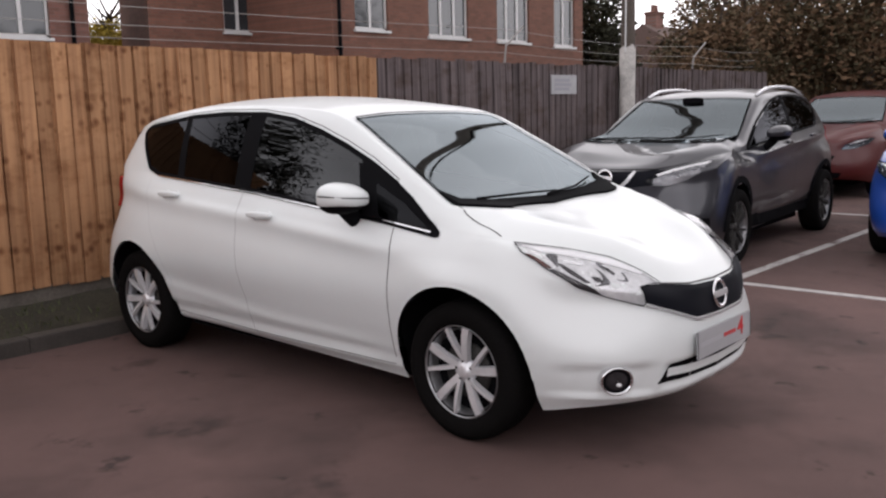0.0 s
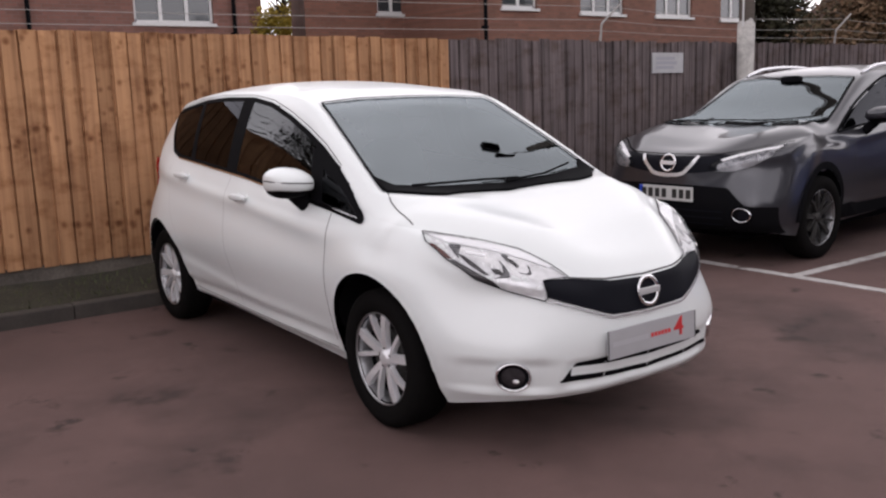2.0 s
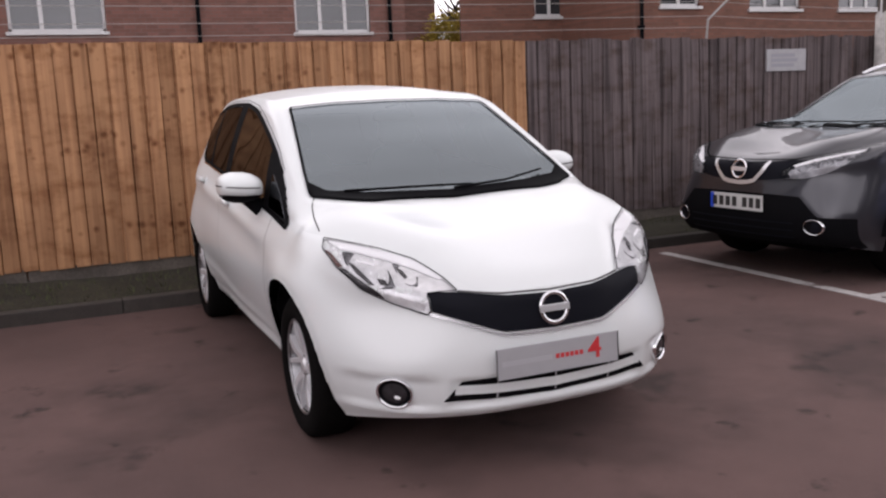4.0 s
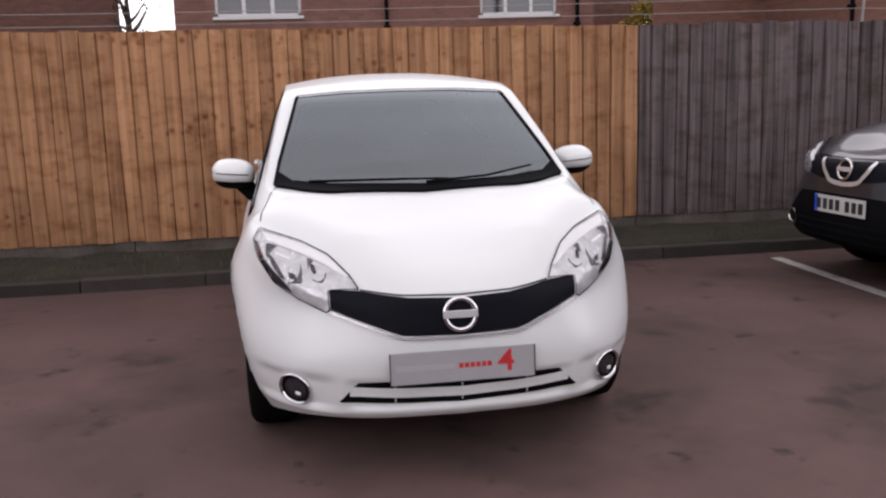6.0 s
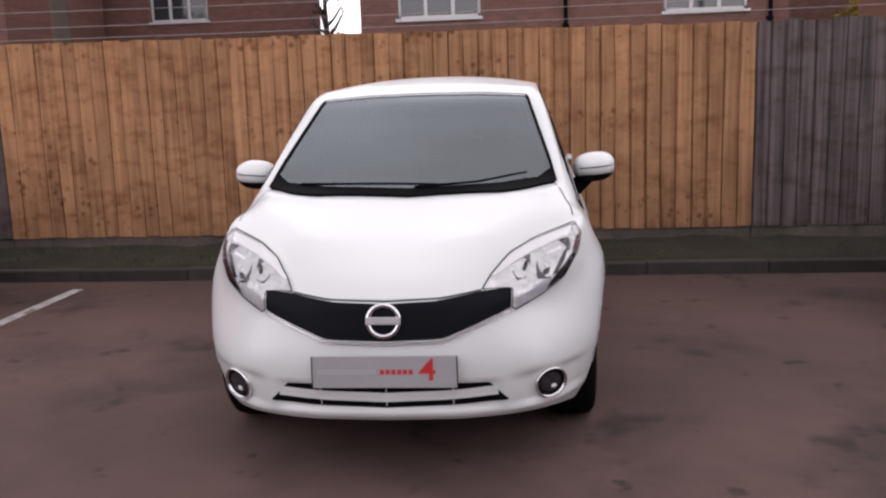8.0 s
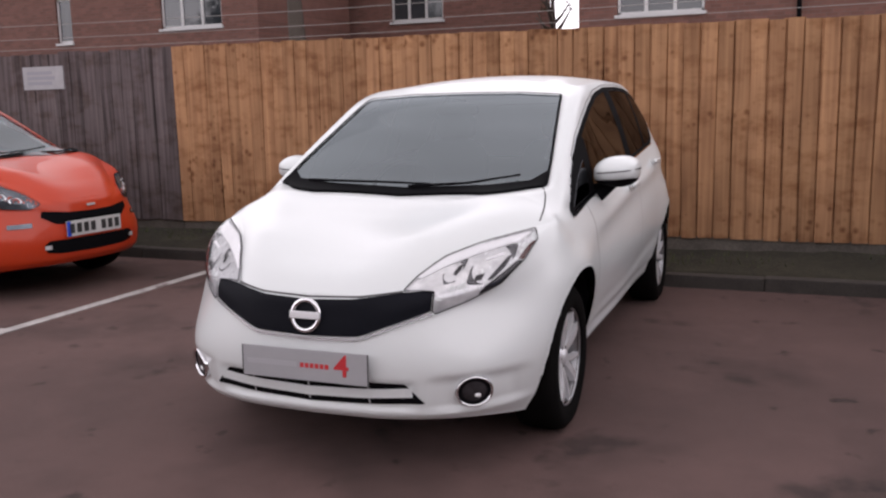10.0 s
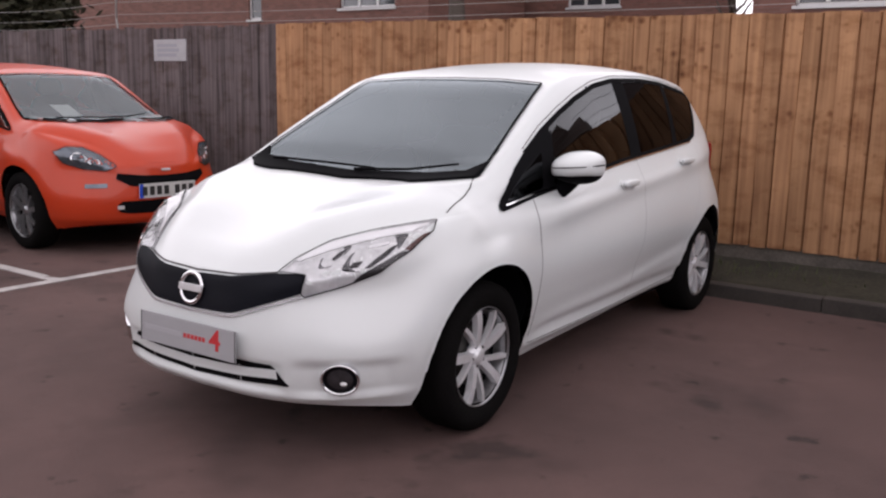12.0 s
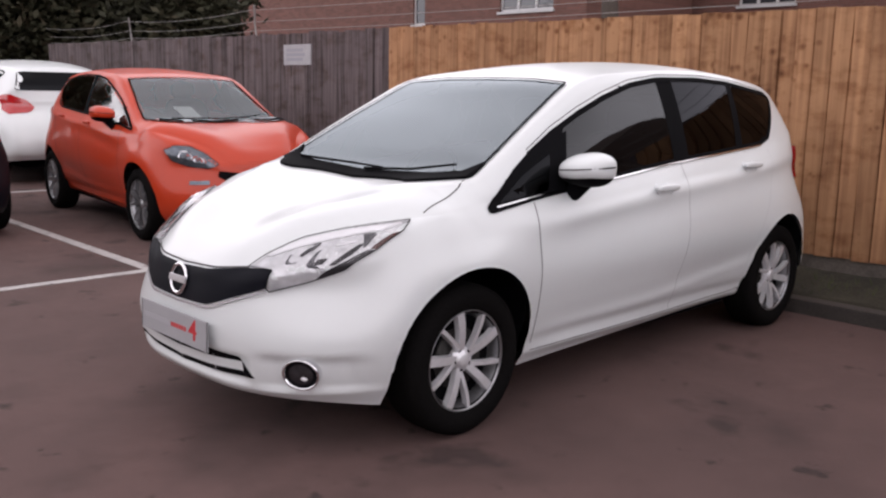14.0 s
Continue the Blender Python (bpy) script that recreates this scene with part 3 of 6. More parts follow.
        sec = [(x, yy, z * blend + (1 - blend) * (ez + (cz - ez) * (1 - min(1, x / max(ex, 1e-4)) ** 2.6))) for x, yy, z in sec]
        # the bonnet's crown on each side, inside the lamps
        crown = 0.048 * min(1, max(0, (y - nose) / (0.3 * (bonnet_end - nose)))) * min(1, max(0, (bonnet_end - y) / (0.2 * (bonnet_end - nose))))
        if crown:
            sec = [(x, yy, z + crown * math.sin(math.pi * min(1, x / max(ex, 1e-4)) ** 2.3) ** 0.9 if x < ex else z) for x, yy, z in sec]
        lid.append(sec)
    lid = np.array(lid)
    sheet(lid)
    # the tail: from the lid's end down to the band's top edge at the back
    k0 = keep[-1]
    back = edge[k0:]
    s0 = np.concatenate([[0], np.cumsum(np.linalg.norm(np.diff(lid[-1], axis=0), axis=1))])
    s1 = np.concatenate([[0], np.cumsum(np.linalg.norm(np.diff(back, axis=0), axis=1))])
    f0 = s0 / s0[-1]
    low = np.array([[np.interp(f, s1 / s1[-1], back[:, a]) for a in range(3)] for f in f0])
    tail = np.array([lid[-1] + (low - lid[-1]) * f + np.array([0, 0.05 * math.sin(math.pi * f), 0]) * np.minimum(1, f0 * 4)[:, None] for f in np.linspace(0, 1, 14)])
    sheet(tail)
    return verts, faces


def make_skin_mesh(verts, faces, arches):
    bm = bmesh.new()
    vs = [bm.verts.new(p) for p in verts]
    for f in faces:
        c = sum((vs[k].co for k in f), Vector()) / 4
        if any((c.z > cz and math.hypot(c.y - cy, c.z - cz) < r) or (c.z <= cz and abs(c.y - cy) < r) for cy, cz, r in arches) and c.x > 0.3:
            continue
        try:
            bm.faces.new([vs[k] for k in f])
        except ValueError:
            pass
    bmesh.ops.delete(bm, geom=[v for v in bm.verts if not v.link_faces], context="VERTS")
    bmesh.ops.remove_doubles(bm, verts=bm.verts, dist=0.0008)
    geo = bm.verts[:] + bm.edges[:] + bm.faces[:]
    bmesh.ops.mirror(bm, geom=geo, axis="X", merge_dist=0.0015)
    bmesh.ops.recalc_face_normals(bm, faces=bm.faces)
    up = [f for f in bm.faces if f.calc_center_median().z > 1.3 and abs(f.calc_center_median().x) < 0.2]
    if up and sum(f.normal.z for f in up) < 0:
        bmesh.ops.reverse_faces(bm, faces=bm.faces)
    bm.normal_update()
    return bm


def inside(poly, x, y):
    """Whether a point lies in a polygon."""
    hit = False
    for (x0, y0), (x1, y1) in zip(poly, poly[1:] + poly[:1]):
        if (y0 > y) != (y1 > y) and x < (x1 - x0) * (y - y0) / (y1 - y0) + x0:
            hit = not hit
    return hit


def rounded(poly, steps=4, cut=0.18):
    """A polygon with its corners rounded off."""
    out = []
    n = len(poly)
    for i in range(n):
        a, b, c = Vector(poly[i - 1]), Vector(poly[i]), Vector(poly[(i + 1) % n])
        p, q = b + (a - b) * cut, b + (c - b) * cut
        for k in range(steps + 1):
            f = k / steps
            out.append(tuple((1 - f) ** 2 * p + 2 * f * (1 - f) * b + f * f * q))
    return out


def islands(faces):
    """Faces gathered into runs that hang together."""
    left, out = set(faces), []
    for f in faces:
        if f not in left:
            continue
        left.discard(f)
        run, todo = [], [f]
        while todo:
            g = todo.pop()
            run.append(g)
            for v in g.verts:
                for q in v.link_faces:
                    if q in left:
                        left.discard(q)
                        todo.append(q)
        out.append(run)
    return out


class Car:
    """A car's thing with its skin, to lay panels and seams on."""

    def __init__(self, label, category, m, warp, arches, paint, group="", sculpt=False):
        self.root = thing("car", label, category, m, group)
        self.warp, self.paint, self.arches = warp, paint, arches
        verts, faces = car_skin(warp, arches, sculpt, *((300, 76) if sculpt else ()))
        self.bm = make_skin_mesh(verts, faces, arches)
        self.tree = BVHTree.FromBMesh(self.bm)
        self.corner = [([v.co.copy() for v in f.verts], [v.normal.copy() for v in f.verts]) for f in self.bm.faces]

    def put(self, axis, sign, a, b):
        """The skin's point and normal seen along an axis: 'y' from ahead (a, b are x, z), 'x' from a side (y, z), 'z' from above (x, y)."""
        if axis == "y":
            o, d = Vector((a, -6 * sign, b)), Vector((0, sign, 0))
        elif axis == "x":
            o, d = Vector((6 * sign, a, b)), Vector((-sign, 0, 0))
        else:
            o, d = Vector((a, b, 6)), Vector((0, 0, -1))
        hit, nor, k, _ = self.tree.ray_cast(o, d)
        if hit is None:
            hit, nor, k, _ = self.tree.find_nearest(o + d * 5.3)
        cos, nors = self.corner[k]
        soft = sum((n * w for n, w in zip(nors, poly_3d_calc(cos, hit))), Vector())
        if soft.length > 0.5:
            nor = soft.normalized()
        if nor.dot(d) > 0:
            nor = -nor
        return hit, nor

    def patch(self, name, poly, axis, sign, mat, parent=None, lift=0.004, cell=0.03, thick=0.004, label="", corner=0.18, bulge=0.0, smooth=True, soft=True):
        """A shaped panel that follows the skin, cut to a polygon in one view, with a rim down to the skin."""
        poly = rounded(poly, cut=corner) if corner else list(poly)
        ring = []
        for p, q in zip(poly, poly[1:] + poly[:1]):
            p, q = Vector(p), Vector(q)
            k = max(1, math.ceil((q - p).length / cell))
            ring += [tuple(p + (q - p) * i / k) for i in range(k)]
        bm = bmesh.new()
        flat = [bm.verts.new((x, y, 0)) for x, y in ring]
        edges = [bm.edges.new((flat[i], flat[(i + 1) % len(flat)])) for i in range(len(flat))]
        bmesh.ops.triangle_fill(bm, use_beauty=True, use_dissolve=False, edges=edges)
        for _ in range(7):
            far = [e for e in bm.edges if e.calc_length() > cell * 1.6 and not e.is_boundary]
            if not far:
                break
            bmesh.ops.subdivide_edges(bm, edges=far, cuts=1, use_grid_fill=False)
            bmesh.ops.triangulate(bm, faces=[f for f in bm.faces if len(f.verts) > 3])
            inner = [v for v in bm.verts if not v.is_boundary]
            bmesh.ops.smooth_vert(bm, verts=inner, factor=0.5, use_axis_x=True, use_axis_y=True)
        bmesh.ops.triangulate(bm, faces=bm.faces)
        if bulge:
            xs = [v.co.x for v in bm.verts]
            ys = [v.co.y for v in bm.verts]
            cx, hx, cy2 = (max(xs) + min(xs)) / 2, (max(xs) - min(xs)) / 2, (max(ys) + min(ys)) / 2
        outer = []
        for v in bm.verts:
            hit, nor = self.put(axis, sign, v.co.x, v.co.y)
            extra = bulge * max(0, 1 - ((v.co.x - cx) / hx) ** 2 - ((v.co.y - cy2) / hx) ** 2) if bulge else 0
            outer.append((v, hit + nor * (lift + extra), nor))
        for v, co, _ in outer:
            v.co = co
        rim = [e for e in bm.edges if e.is_boundary]
        nors = {v: n for v, _, n in outer}
        low = {}
        for e in rim:
            for v in e.verts:
                if v not in low:
                    low[v] = bm.verts.new(v.co - nors[v] * (lift + thick))
        for e in rim:
            a, b = e.verts
            bm.faces.new((a, b, low[b], low[a]))
        bmesh.ops.recalc_face_normals(bm, faces=bm.faces)
        bm.normal_update()
        if sum(f.normal.dot(nors[f.verts[0]]) for f in bm.faces if all(v in nors for v in f.verts)) < 0:
            bmesh.ops.reverse_faces(bm, faces=bm.faces)
        back = {q: v for v, q in low.items()}
        given = [nors[v] if v in nors else nors[back[v]] for v in bm.verts]
        ob = part(name, bm, mat, parent or self.root, label, smooth)
        if soft:
            ob.data.normals_split_custom_set_from_vertices(given)
        return ob

    def both(self, name, poly, axis, mat, **kw):
        """The panel on both sides."""
        out = []
        for s in (-1, 1):
            if axis == "x":
                out.append(self.patch(name, poly, "x", s, mat, **kw))
            else:
                out.append(self.patch(name, [(s * x, z) for x, z in poly], axis, 1, mat, **kw))
        return out

    def seam(self, pts, axis, sign, width=0.005, mat=None, name="panel_gap", lift=0.0012, parent=None, step=0.03):
        """A narrow dark gap along a line on the skin."""
        fine = []
        for p, q in zip(pts, pts[1:]):
            p, q = Vector(p), Vector(q)
            k = max(1, math.ceil((q - p).length / step))
            fine += [p + (q - p) * i / k for i in range(k)]
        fine.append(Vector(pts[-1]))
        places = [self.put(axis, sign, p.x, p.y) for p in fine]
        bm = bmesh.new()
        prev = None
        for i, (hit, nor) in enumerate(places):
            d = places[min(i + 1, len(places) - 1)][0] - places[max(i - 1, 0)][0]
            s = d.cross(nor).normalized() * width / 2
            pair = [bm.verts.new(hit + nor * lift - s), bm.verts.new(hit + nor * lift + s)]
            if prev:
                bm.faces.new((prev[0], prev[1], pair[1], pair[0]))
            prev = pair
        bmesh.ops.recalc_face_normals(bm, faces=bm.faces)
        return part(name, bm, mat or M_SEAM, parent or self.root)

    def close_skin(self, holes, panels):
        """Cuts the glass openings, then splits the skin into its panels. holes: (axis, polygon); panels: (name, test on x, y, z)."""
        bm = self.bm
        gone = []
        for f in bm.faces:
            c, n = f.calc_center_median(), f.normal
            for axis, poly in holes:
                if axis == "x" and abs(n.x) > 0.35 and abs(c.x) > 0.35 and inside(poly, c.y, c.z):
                    gone.append(f)
                    break
                if axis == "y" and n.y < -0.2 and c.y < 1.5 and inside(poly, c.x, c.z):
                    gone.append(f)
                    break
        bmesh.ops.delete(bm, geom=gone, context="FACES")
        bm.normal_update()
        bm.verts.index_update()
        nor = {v.index: v.normal.copy() for v in bm.verts}
        groups = {}
        for f in bm.faces:
            c = f.calc_center_median()
            key = next((n + ("" if n in ("bonnet", "roof", "front_bumper", "tailgate", "rear_bumper") else (":l" if c.x > 0 else ":r")) for n, test in panels if test(abs(c.x), c.y, c.z)), "side_panel" + (":l" if c.x > 0 else ":r"))
            groups.setdefault(key, []).append(f)
        for key, fs in ((k, run) for k, faces in groups.items() for run in islands(faces)):
            remap, vs, polys = {}, [], []
            for f in fs:
                for v in f.verts:
                    if v.index not in remap:
                        remap[v.index] = len(vs)
                        vs.append(v)
                polys.append([remap[v.index] for v in f.verts])
            me = bpy.data.meshes.new(key.split(":")[0])
            me.from_pydata([v.co for v in vs], [], polys)
            me.polygons.foreach_set("use_smooth", [True] * len(me.polygons))
            me.normals_split_custom_set_from_vertices([nor[v.index] for v in vs])
            me.materials.append(self.paint)
            ob = new(key.split(":")[0], me)
            ob.parent = self.root
        bm.free()

    def wells(self, x_out=0.80, depth=0.30):
        """Dark wheel housings and the floor pan."""
        for cy, cz, r in self.arches:
            for s in (-1, 1):
                bm = bmesh.new()
                arc = [(cy + r * math.cos(a), cz + r * math.sin(a)) for a in np.linspace(0, math.pi, 20)]
                arc = [(cy + r, 0.27), *arc, (cy - r, 0.27)]
                rings = [[bm.verts.new((s * (x - tuck * min(1, max(0, (cz + .16 - z) / .16))), y, z)) for y, z in arc] for x, tuck in ((x_out - depth, 0), (x_out - 0.012, .075))]
                for k in range(len(arc) - 1):
                    bm.faces.new((rings[0][k], rings[0][k + 1], rings[1][k + 1], rings[1][k]))
                bm.faces.new(rings[0])
                part("wheel_housing", bm, M_TRIM, self.root)
        f, b = self.arches[0][0], self.arches[1][0]
        r = self.arches[0][2]
        bm = bmesh.new()
        box(bm, -0.66, 0.66, f + r, b - r, 0.19, 0.23)
        box(bm, -0.50, 0.50, f - r - 0.1, f + r, 0.19, 0.23)
        box(bm, -0.50, 0.50, b - r, b + r + 0.1, 0.21, 0.25)
        part("floor_pan", bm, M_TRIM, self.root)

    def wheels(self, x, r_tyre, r_rim, spoke, rim_mat, width=0.2):
        made = None
        for k, (cy, cz, r) in enumerate(self.arches):
            for s in (-1, 1):
                m = pose(s * x, cy, r_tyre, 17 + 31 * k + 9 * s, 0, 0 if s > 0 else 180)
                if made is None:
                    made = wheel(self.root, r_tyre, r_rim, width, spoke, rim_mat)
                    made.matrix_basis = m
                    first = made
                else:
                    copy_thing(first, m)


def wheel(parent, r, rr, width, spoke, rim_mat):
    """A wheel whose outer face looks to +x: tyre, rim, spokes, hub cap, disc."""
    w = new("wheel")
    w.parent = parent
    h = width / 2
    bm = lathe(bmesh.new(), [(-h + .02, rr * .96), (-h, rr + .02), (-h, r - .03), (-h + .02, r - .006), (-h + .05, r), (h - .05, r), (h - .02, r - .006), (h - .002, r - .03), (h, (r + rr) / 2), (h - .004, rr + .012), (h - .016, rr + .002), (h - .024, rr * .97)], 48)
    part("tyre", bm, M_TYRE, w, smooth=True)
    bm = lathe(bmesh.new(), [(h - .020, rr + .003), (h - .014, rr + .002), (h - .013, rr - .002), (h - .024, rr - .005)], 48)
    part("rim", bm, M_BARREL, w, smooth=True)
    bm = lathe(bmesh.new(), [(h - .024, rr - .012), (h - .05, rr - .022), (-h + .03, rr - .03)], 48)
    part("barrel", bm, M_BARREL, w, smooth=True)
    def bar(bm, r0, a0, w0, r1, a1, w1, n=5):
        """One bar of a spoke, from radius and angle to radius and angle, with its widths."""
        rows = []
        e0, e1 = Vector((0, math.cos(a0), math.sin(a0))) * r0, Vector((0, math.cos(a1), math.sin(a1))) * r1
        d = (e1 - e0).normalized()
        t = Vector((0, -d.z, d.y))
        for f in np.linspace(0, 1, n):
            p, wd = e0.lerp(e1, f), w0 + (w1 - w0) * f
            q = (p.length - .04) / (rr - .05)
            p = p + Vector((h - 0.038 + 0.020 * math.sin(q * 2.0), 0, 0))
            rows.append([bm.verts.new(p - t * wd + Vector((-.024, 0, 0))), bm.verts.new(p - t * wd * .8), bm.verts.new(p + t * wd * .8), bm.verts.new(p + t * wd + Vector((-.024, 0, 0)))])
        for u, v in zip(rows, rows[1:]):
            for q in range(3):
                bm.faces.new((u[q], u[q + 1], v[q + 1], v[q]))

    for k in range(5):
        base = k * math.tau / 5
        bm = bmesh.new()
        if spoke == 10:
            bar(bm, .030, base, .018, rr - .006, base + .03, .0225)
            bar(bm, .046, base + .22, .0110, rr - .006, base + .60, .0105)
        else:
            bar(bm, .040, base, .024, rr - .012, base, .034)
        bmesh.ops.recalc_face_normals(bm, faces=bm.faces)
        part("spoke", bm, M_SPOKE if rim_mat is M_ALLOY else rim_mat, w)
    bm = lathe(bmesh.new(), [(h - .07, .055), (h - .040, .050), (h - .038, .034), (h - .030, .030), (h - .026, .024), (h - .025, .0005)], 24)
    part("hub_cap", bm, M_SPOKE if rim_mat is M_ALLOY else rim_mat, w, smooth=True)
    for k in range(5):
        a = k * math.tau / 5 + 0.3
        q = lathe(bmesh.new(), [(h - .042, .009), (h - .036, .008), (h - .036, .0005)], 8)
        q.transform(Matrix.Translation((0, .045 * math.cos(a), .045 * math.sin(a))))
        part("wheel_nut", q, M_DARKMETAL, w)
    part("brake_disc", lathe(bmesh.new(), [(.020, .05), (.020, .125), (.034, .125), (.034, .05)], 32), M_DARKMETAL, w, smooth=True)
    # black disc across the barrel, standing in for the shade between the spokes
    part("back_plate", lathe(bmesh.new(), [(.024, .0005), (.024, rr - .014)], 32), M_TRIM, w)
    return w


def blob(bm, centre, size, power=2.6, nu=20, nv=12):
    """A rounded box (superellipsoid)."""
    def e(v):
        return math.copysign(abs(v) ** (2 / power), v)
    rows = []
    for i in range(nv + 1):
        la = -math.pi / 2 + math.pi * i / nv
        rows.append([bm.verts.new((centre[0] + size[0] * e(math.cos(la)) * e(math.cos(k * math.tau / nu)), centre[1] + size[1] * e(math.cos(la)) * e(math.sin(k * math.tau / nu)), centre[2] + size[2] * e(math.sin(la)))) for k in range(nu)])
    for a, b in zip(rows, rows[1:]):
        for k in range(nu):
            bm.faces.new((a[k], a[(k + 1) % nu], b[(k + 1) % nu], b[k]))
    bmesh.ops.remove_doubles(bm, verts=bm.verts, dist=1e-5)
    bmesh.ops.recalc_face_normals(bm, faces=bm.faces)
    return bm


def door_mirror(car, s, x, y, z, mat, scale=1.0):
    """A wedge-shaped door mirror on its black foot, with a dark slit round its front."""
    mir = new("door_mirror")
    mir.parent = car.root
    mir.matrix_basis = pose(s * x, y, z)
    half = 0.098 * scale

    def shape(bm, top, low):
        for v in bm.verts:
            f = v.co.x * s / half
            if v.co.z > 0:
                v.co.z *= top * (1 - 0.30 * max(0, f) ** 2.2 - 0.22 * max(0, -f) ** 2)
            else:
                v.co.z *= low * (1 - 0.25 * max(0, -f) - 0.15 * max(0, f) ** 2)
            g = v.co.y / (0.072 * scale)
            v.co.z *= 1 - 0.44 * max(0, -g) ** 2
            v.co.y *= 1.75 if g < 0 else 0.40
            v.co.y += 0.030 * scale * max(0, f) ** 2
            v.co.z += 0.008 * scale * f
        return bm
    part("shell", shape(blob(bmesh.new(), (0, 0, 0), (half, 0.072 * scale, 0.070 * scale), 3.8, 28, 18), 1.00, 0.86), mat, mir, smooth=True)
    bm = shape(blob(bmesh.new(), (0, 0, 0), (half * .95, 0.067 * scale, 0.070 * scale), 3.8, 28, 18), .3, 1.04)
    part("lower_cap", bm, M_TRIM, mir, smooth=True)
    box_part("glass", -0.072 * scale, 0.072 * scale, 0.015 * scale, 0.0335 * scale, -0.036 * scale, 0.045 * scale, M_CHROME, mir, 0.006)
    bm = bmesh.new()
    e = lambda v: math.copysign(abs(v) ** (2 / 3.4), v)
    arc = [a for a in np.linspace(math.pi, math.tau, 25)[6:]]
    pair = [[bm.verts.new((s * half * 1.012 * e(math.cos(a)), 0.0732 * scale * e(math.sin(a)), zz * scale)) for a in arc] for zz in (.0045, .0135)]
    for k in range(len(arc) - 1):
        bm.faces.new((pair[0][k], pair[0][k + 1], pair[1][k + 1], pair[1][k]))
    part("indicator_slit", shape(bm, 1, 1), M_TRIM, mir)
    bm = bmesh.new()
    tube(bm, [(-s * 0.030, 0.01, -0.04 * scale), (-s * 0.075, 0.005, -0.085 * scale), (-s * 0.125, -0.005, -0.135 * scale), (-s * 0.145, -0.01, -0.15 * scale)], 0.040 * scale, 0.036 * scale, 12)
    part("foot", bm, M_TRIM, mir, smooth=True)
    return mir


# ---- the white hatchback ----
WHITE_ARCHES = [(0.0, 0.318, 0.376), (2.585, 0.330, 0.358)]
SIDE = [(.115, .886), (.42, .924), (1.35, 1.020), (2.36, 1.086), (2.49, 1.122), (2.735, 1.335), (2.69, 1.36), (2.18, 1.417), (1.85, 1.430), (1.48, 1.424), (1.24, 1.392), (1.0, 1.330), (.80, 1.263), (.60, 1.181), (.46, 1.112), (.33, 1.036)]


def front_lamp(car, outline, bowls, inner, strip, lens_label, base=None):
    """Headlamps on both sides: reflector, bowls, inner shade, bright upper strip, clear lens, dark outline."""
    for s in (-1, 1):
        lamp = new("headlamp")
        lamp.parent = car.root
        flip = lambda poly: [(s * x, z) for x, z in poly]
        car.patch("reflector", flip(outline), "y", 1, base or M_LAMP, lamp, lift=0.002, corner=0.1)
        car.patch("bright_strip", flip(strip), "y", 1, M_BRIGHT, lamp, lift=0.007, corner=0.12)
        for poly, mat in inner or ():
            car.patch("inner_shade", flip(poly), "y", 1, mat, lamp, lift=0.005, corner=0.15)
        for pod in bowls:
            if len(pod) > 3:
                car.patch("reflector_pod", flip(pod), "y", 1, M_POD, lamp, lift=0.006, corner=0.22, bulge=-0.034, cell=0.010, soft=False)
                continue
            bx, bz, r = pod
            disc = [(s * (bx + r * math.cos(a)), bz + r * .85 * math.sin(a)) for a in np.linspace(0, math.tau, 17)[:-1]]
            car.patch("bulb_bowl", disc, "y", 1, M_CHROME, lamp, lift=0.007, corner=0, bulge=-0.016, cell=0.012, soft=False)
            core = [(s * (bx + r * .30 * math.cos(a)), bz + r * .26 * math.sin(a)) for a in np.linspace(0, math.tau, 13)[:-1]]
            car.patch("bulb_cap", core, "y", 1, M_BOWL, lamp, lift=0.003, corner=0)
        car.patch("lens", flip(outline), "y", 1, M_LENS, lamp, lift=0.010, corner=0.1, label=lens_label)
        loop = rounded(flip(outline), cut=0.1)
        car.seam(loop + loop[:1], "y", 1, 0.0042, M_TRIM, "lamp_edge", 0.0108, lamp)


def badge(car, x, z, r, parent=None):
    """A chrome ring with a bar across, no lettering."""
    hit, nor = car.put("y", 1, x, z)
    b = new("badge")
    b.parent = parent or car.root
    b.matrix_basis = Matrix.Translation(hit + nor * 0.012) @ Vector((0, 0, 1)).rotation_difference(nor).to_matrix().to_4x4()
    bm = bmesh.new()
    prof = [(r + .009 * math.cos(a) * r / .055, .006 * math.sin(a)) for a in np.linspace(0, math.tau, 9)[:-1]]
    n = 40
    rings = [[bm.verts.new((q * math.cos(k * math.tau / n), q * math.sin(k * math.tau / n), zz)) for q, zz in prof] for k in range(n)]
    for k in range(n):
        a, c = rings[k], rings[(k + 1) % n]
        for i in range(8):
            bm.faces.new((a[i], c[i], c[(i + 1) % 8], a[(i + 1) % 8]))
    bmesh.ops.recalc_face_normals(bm, faces=bm.faces)
    part("ring", bm, M_CHROME, b, smooth=True)
    box_part("bar", -r * 1.12, r * 1.12, -r * .24, r * .24, -0.003, 0.008, M_ALLOY, b, 0.002)
    return b


def number_plate(car, y, z, tilt, mat, bars, centre=0.0, parent=None):
    """A plate 520 by 112 mm with bars for its characters."""
    p = new("number_plate")
    p.parent = parent or car.root
    p.matrix_basis = pose(centre, y, z, 90 + tilt, 0, 0)
    part("plate", box(bmesh.new(), -.26, .26, -.058, .058, -.004, .004, 0.003), mat, p)
    for x0, x1, h, m2 in bars:
        box_part("print", x0, x1, -h / 2, h / 2, .0042, .0052, m2, p)
    return p


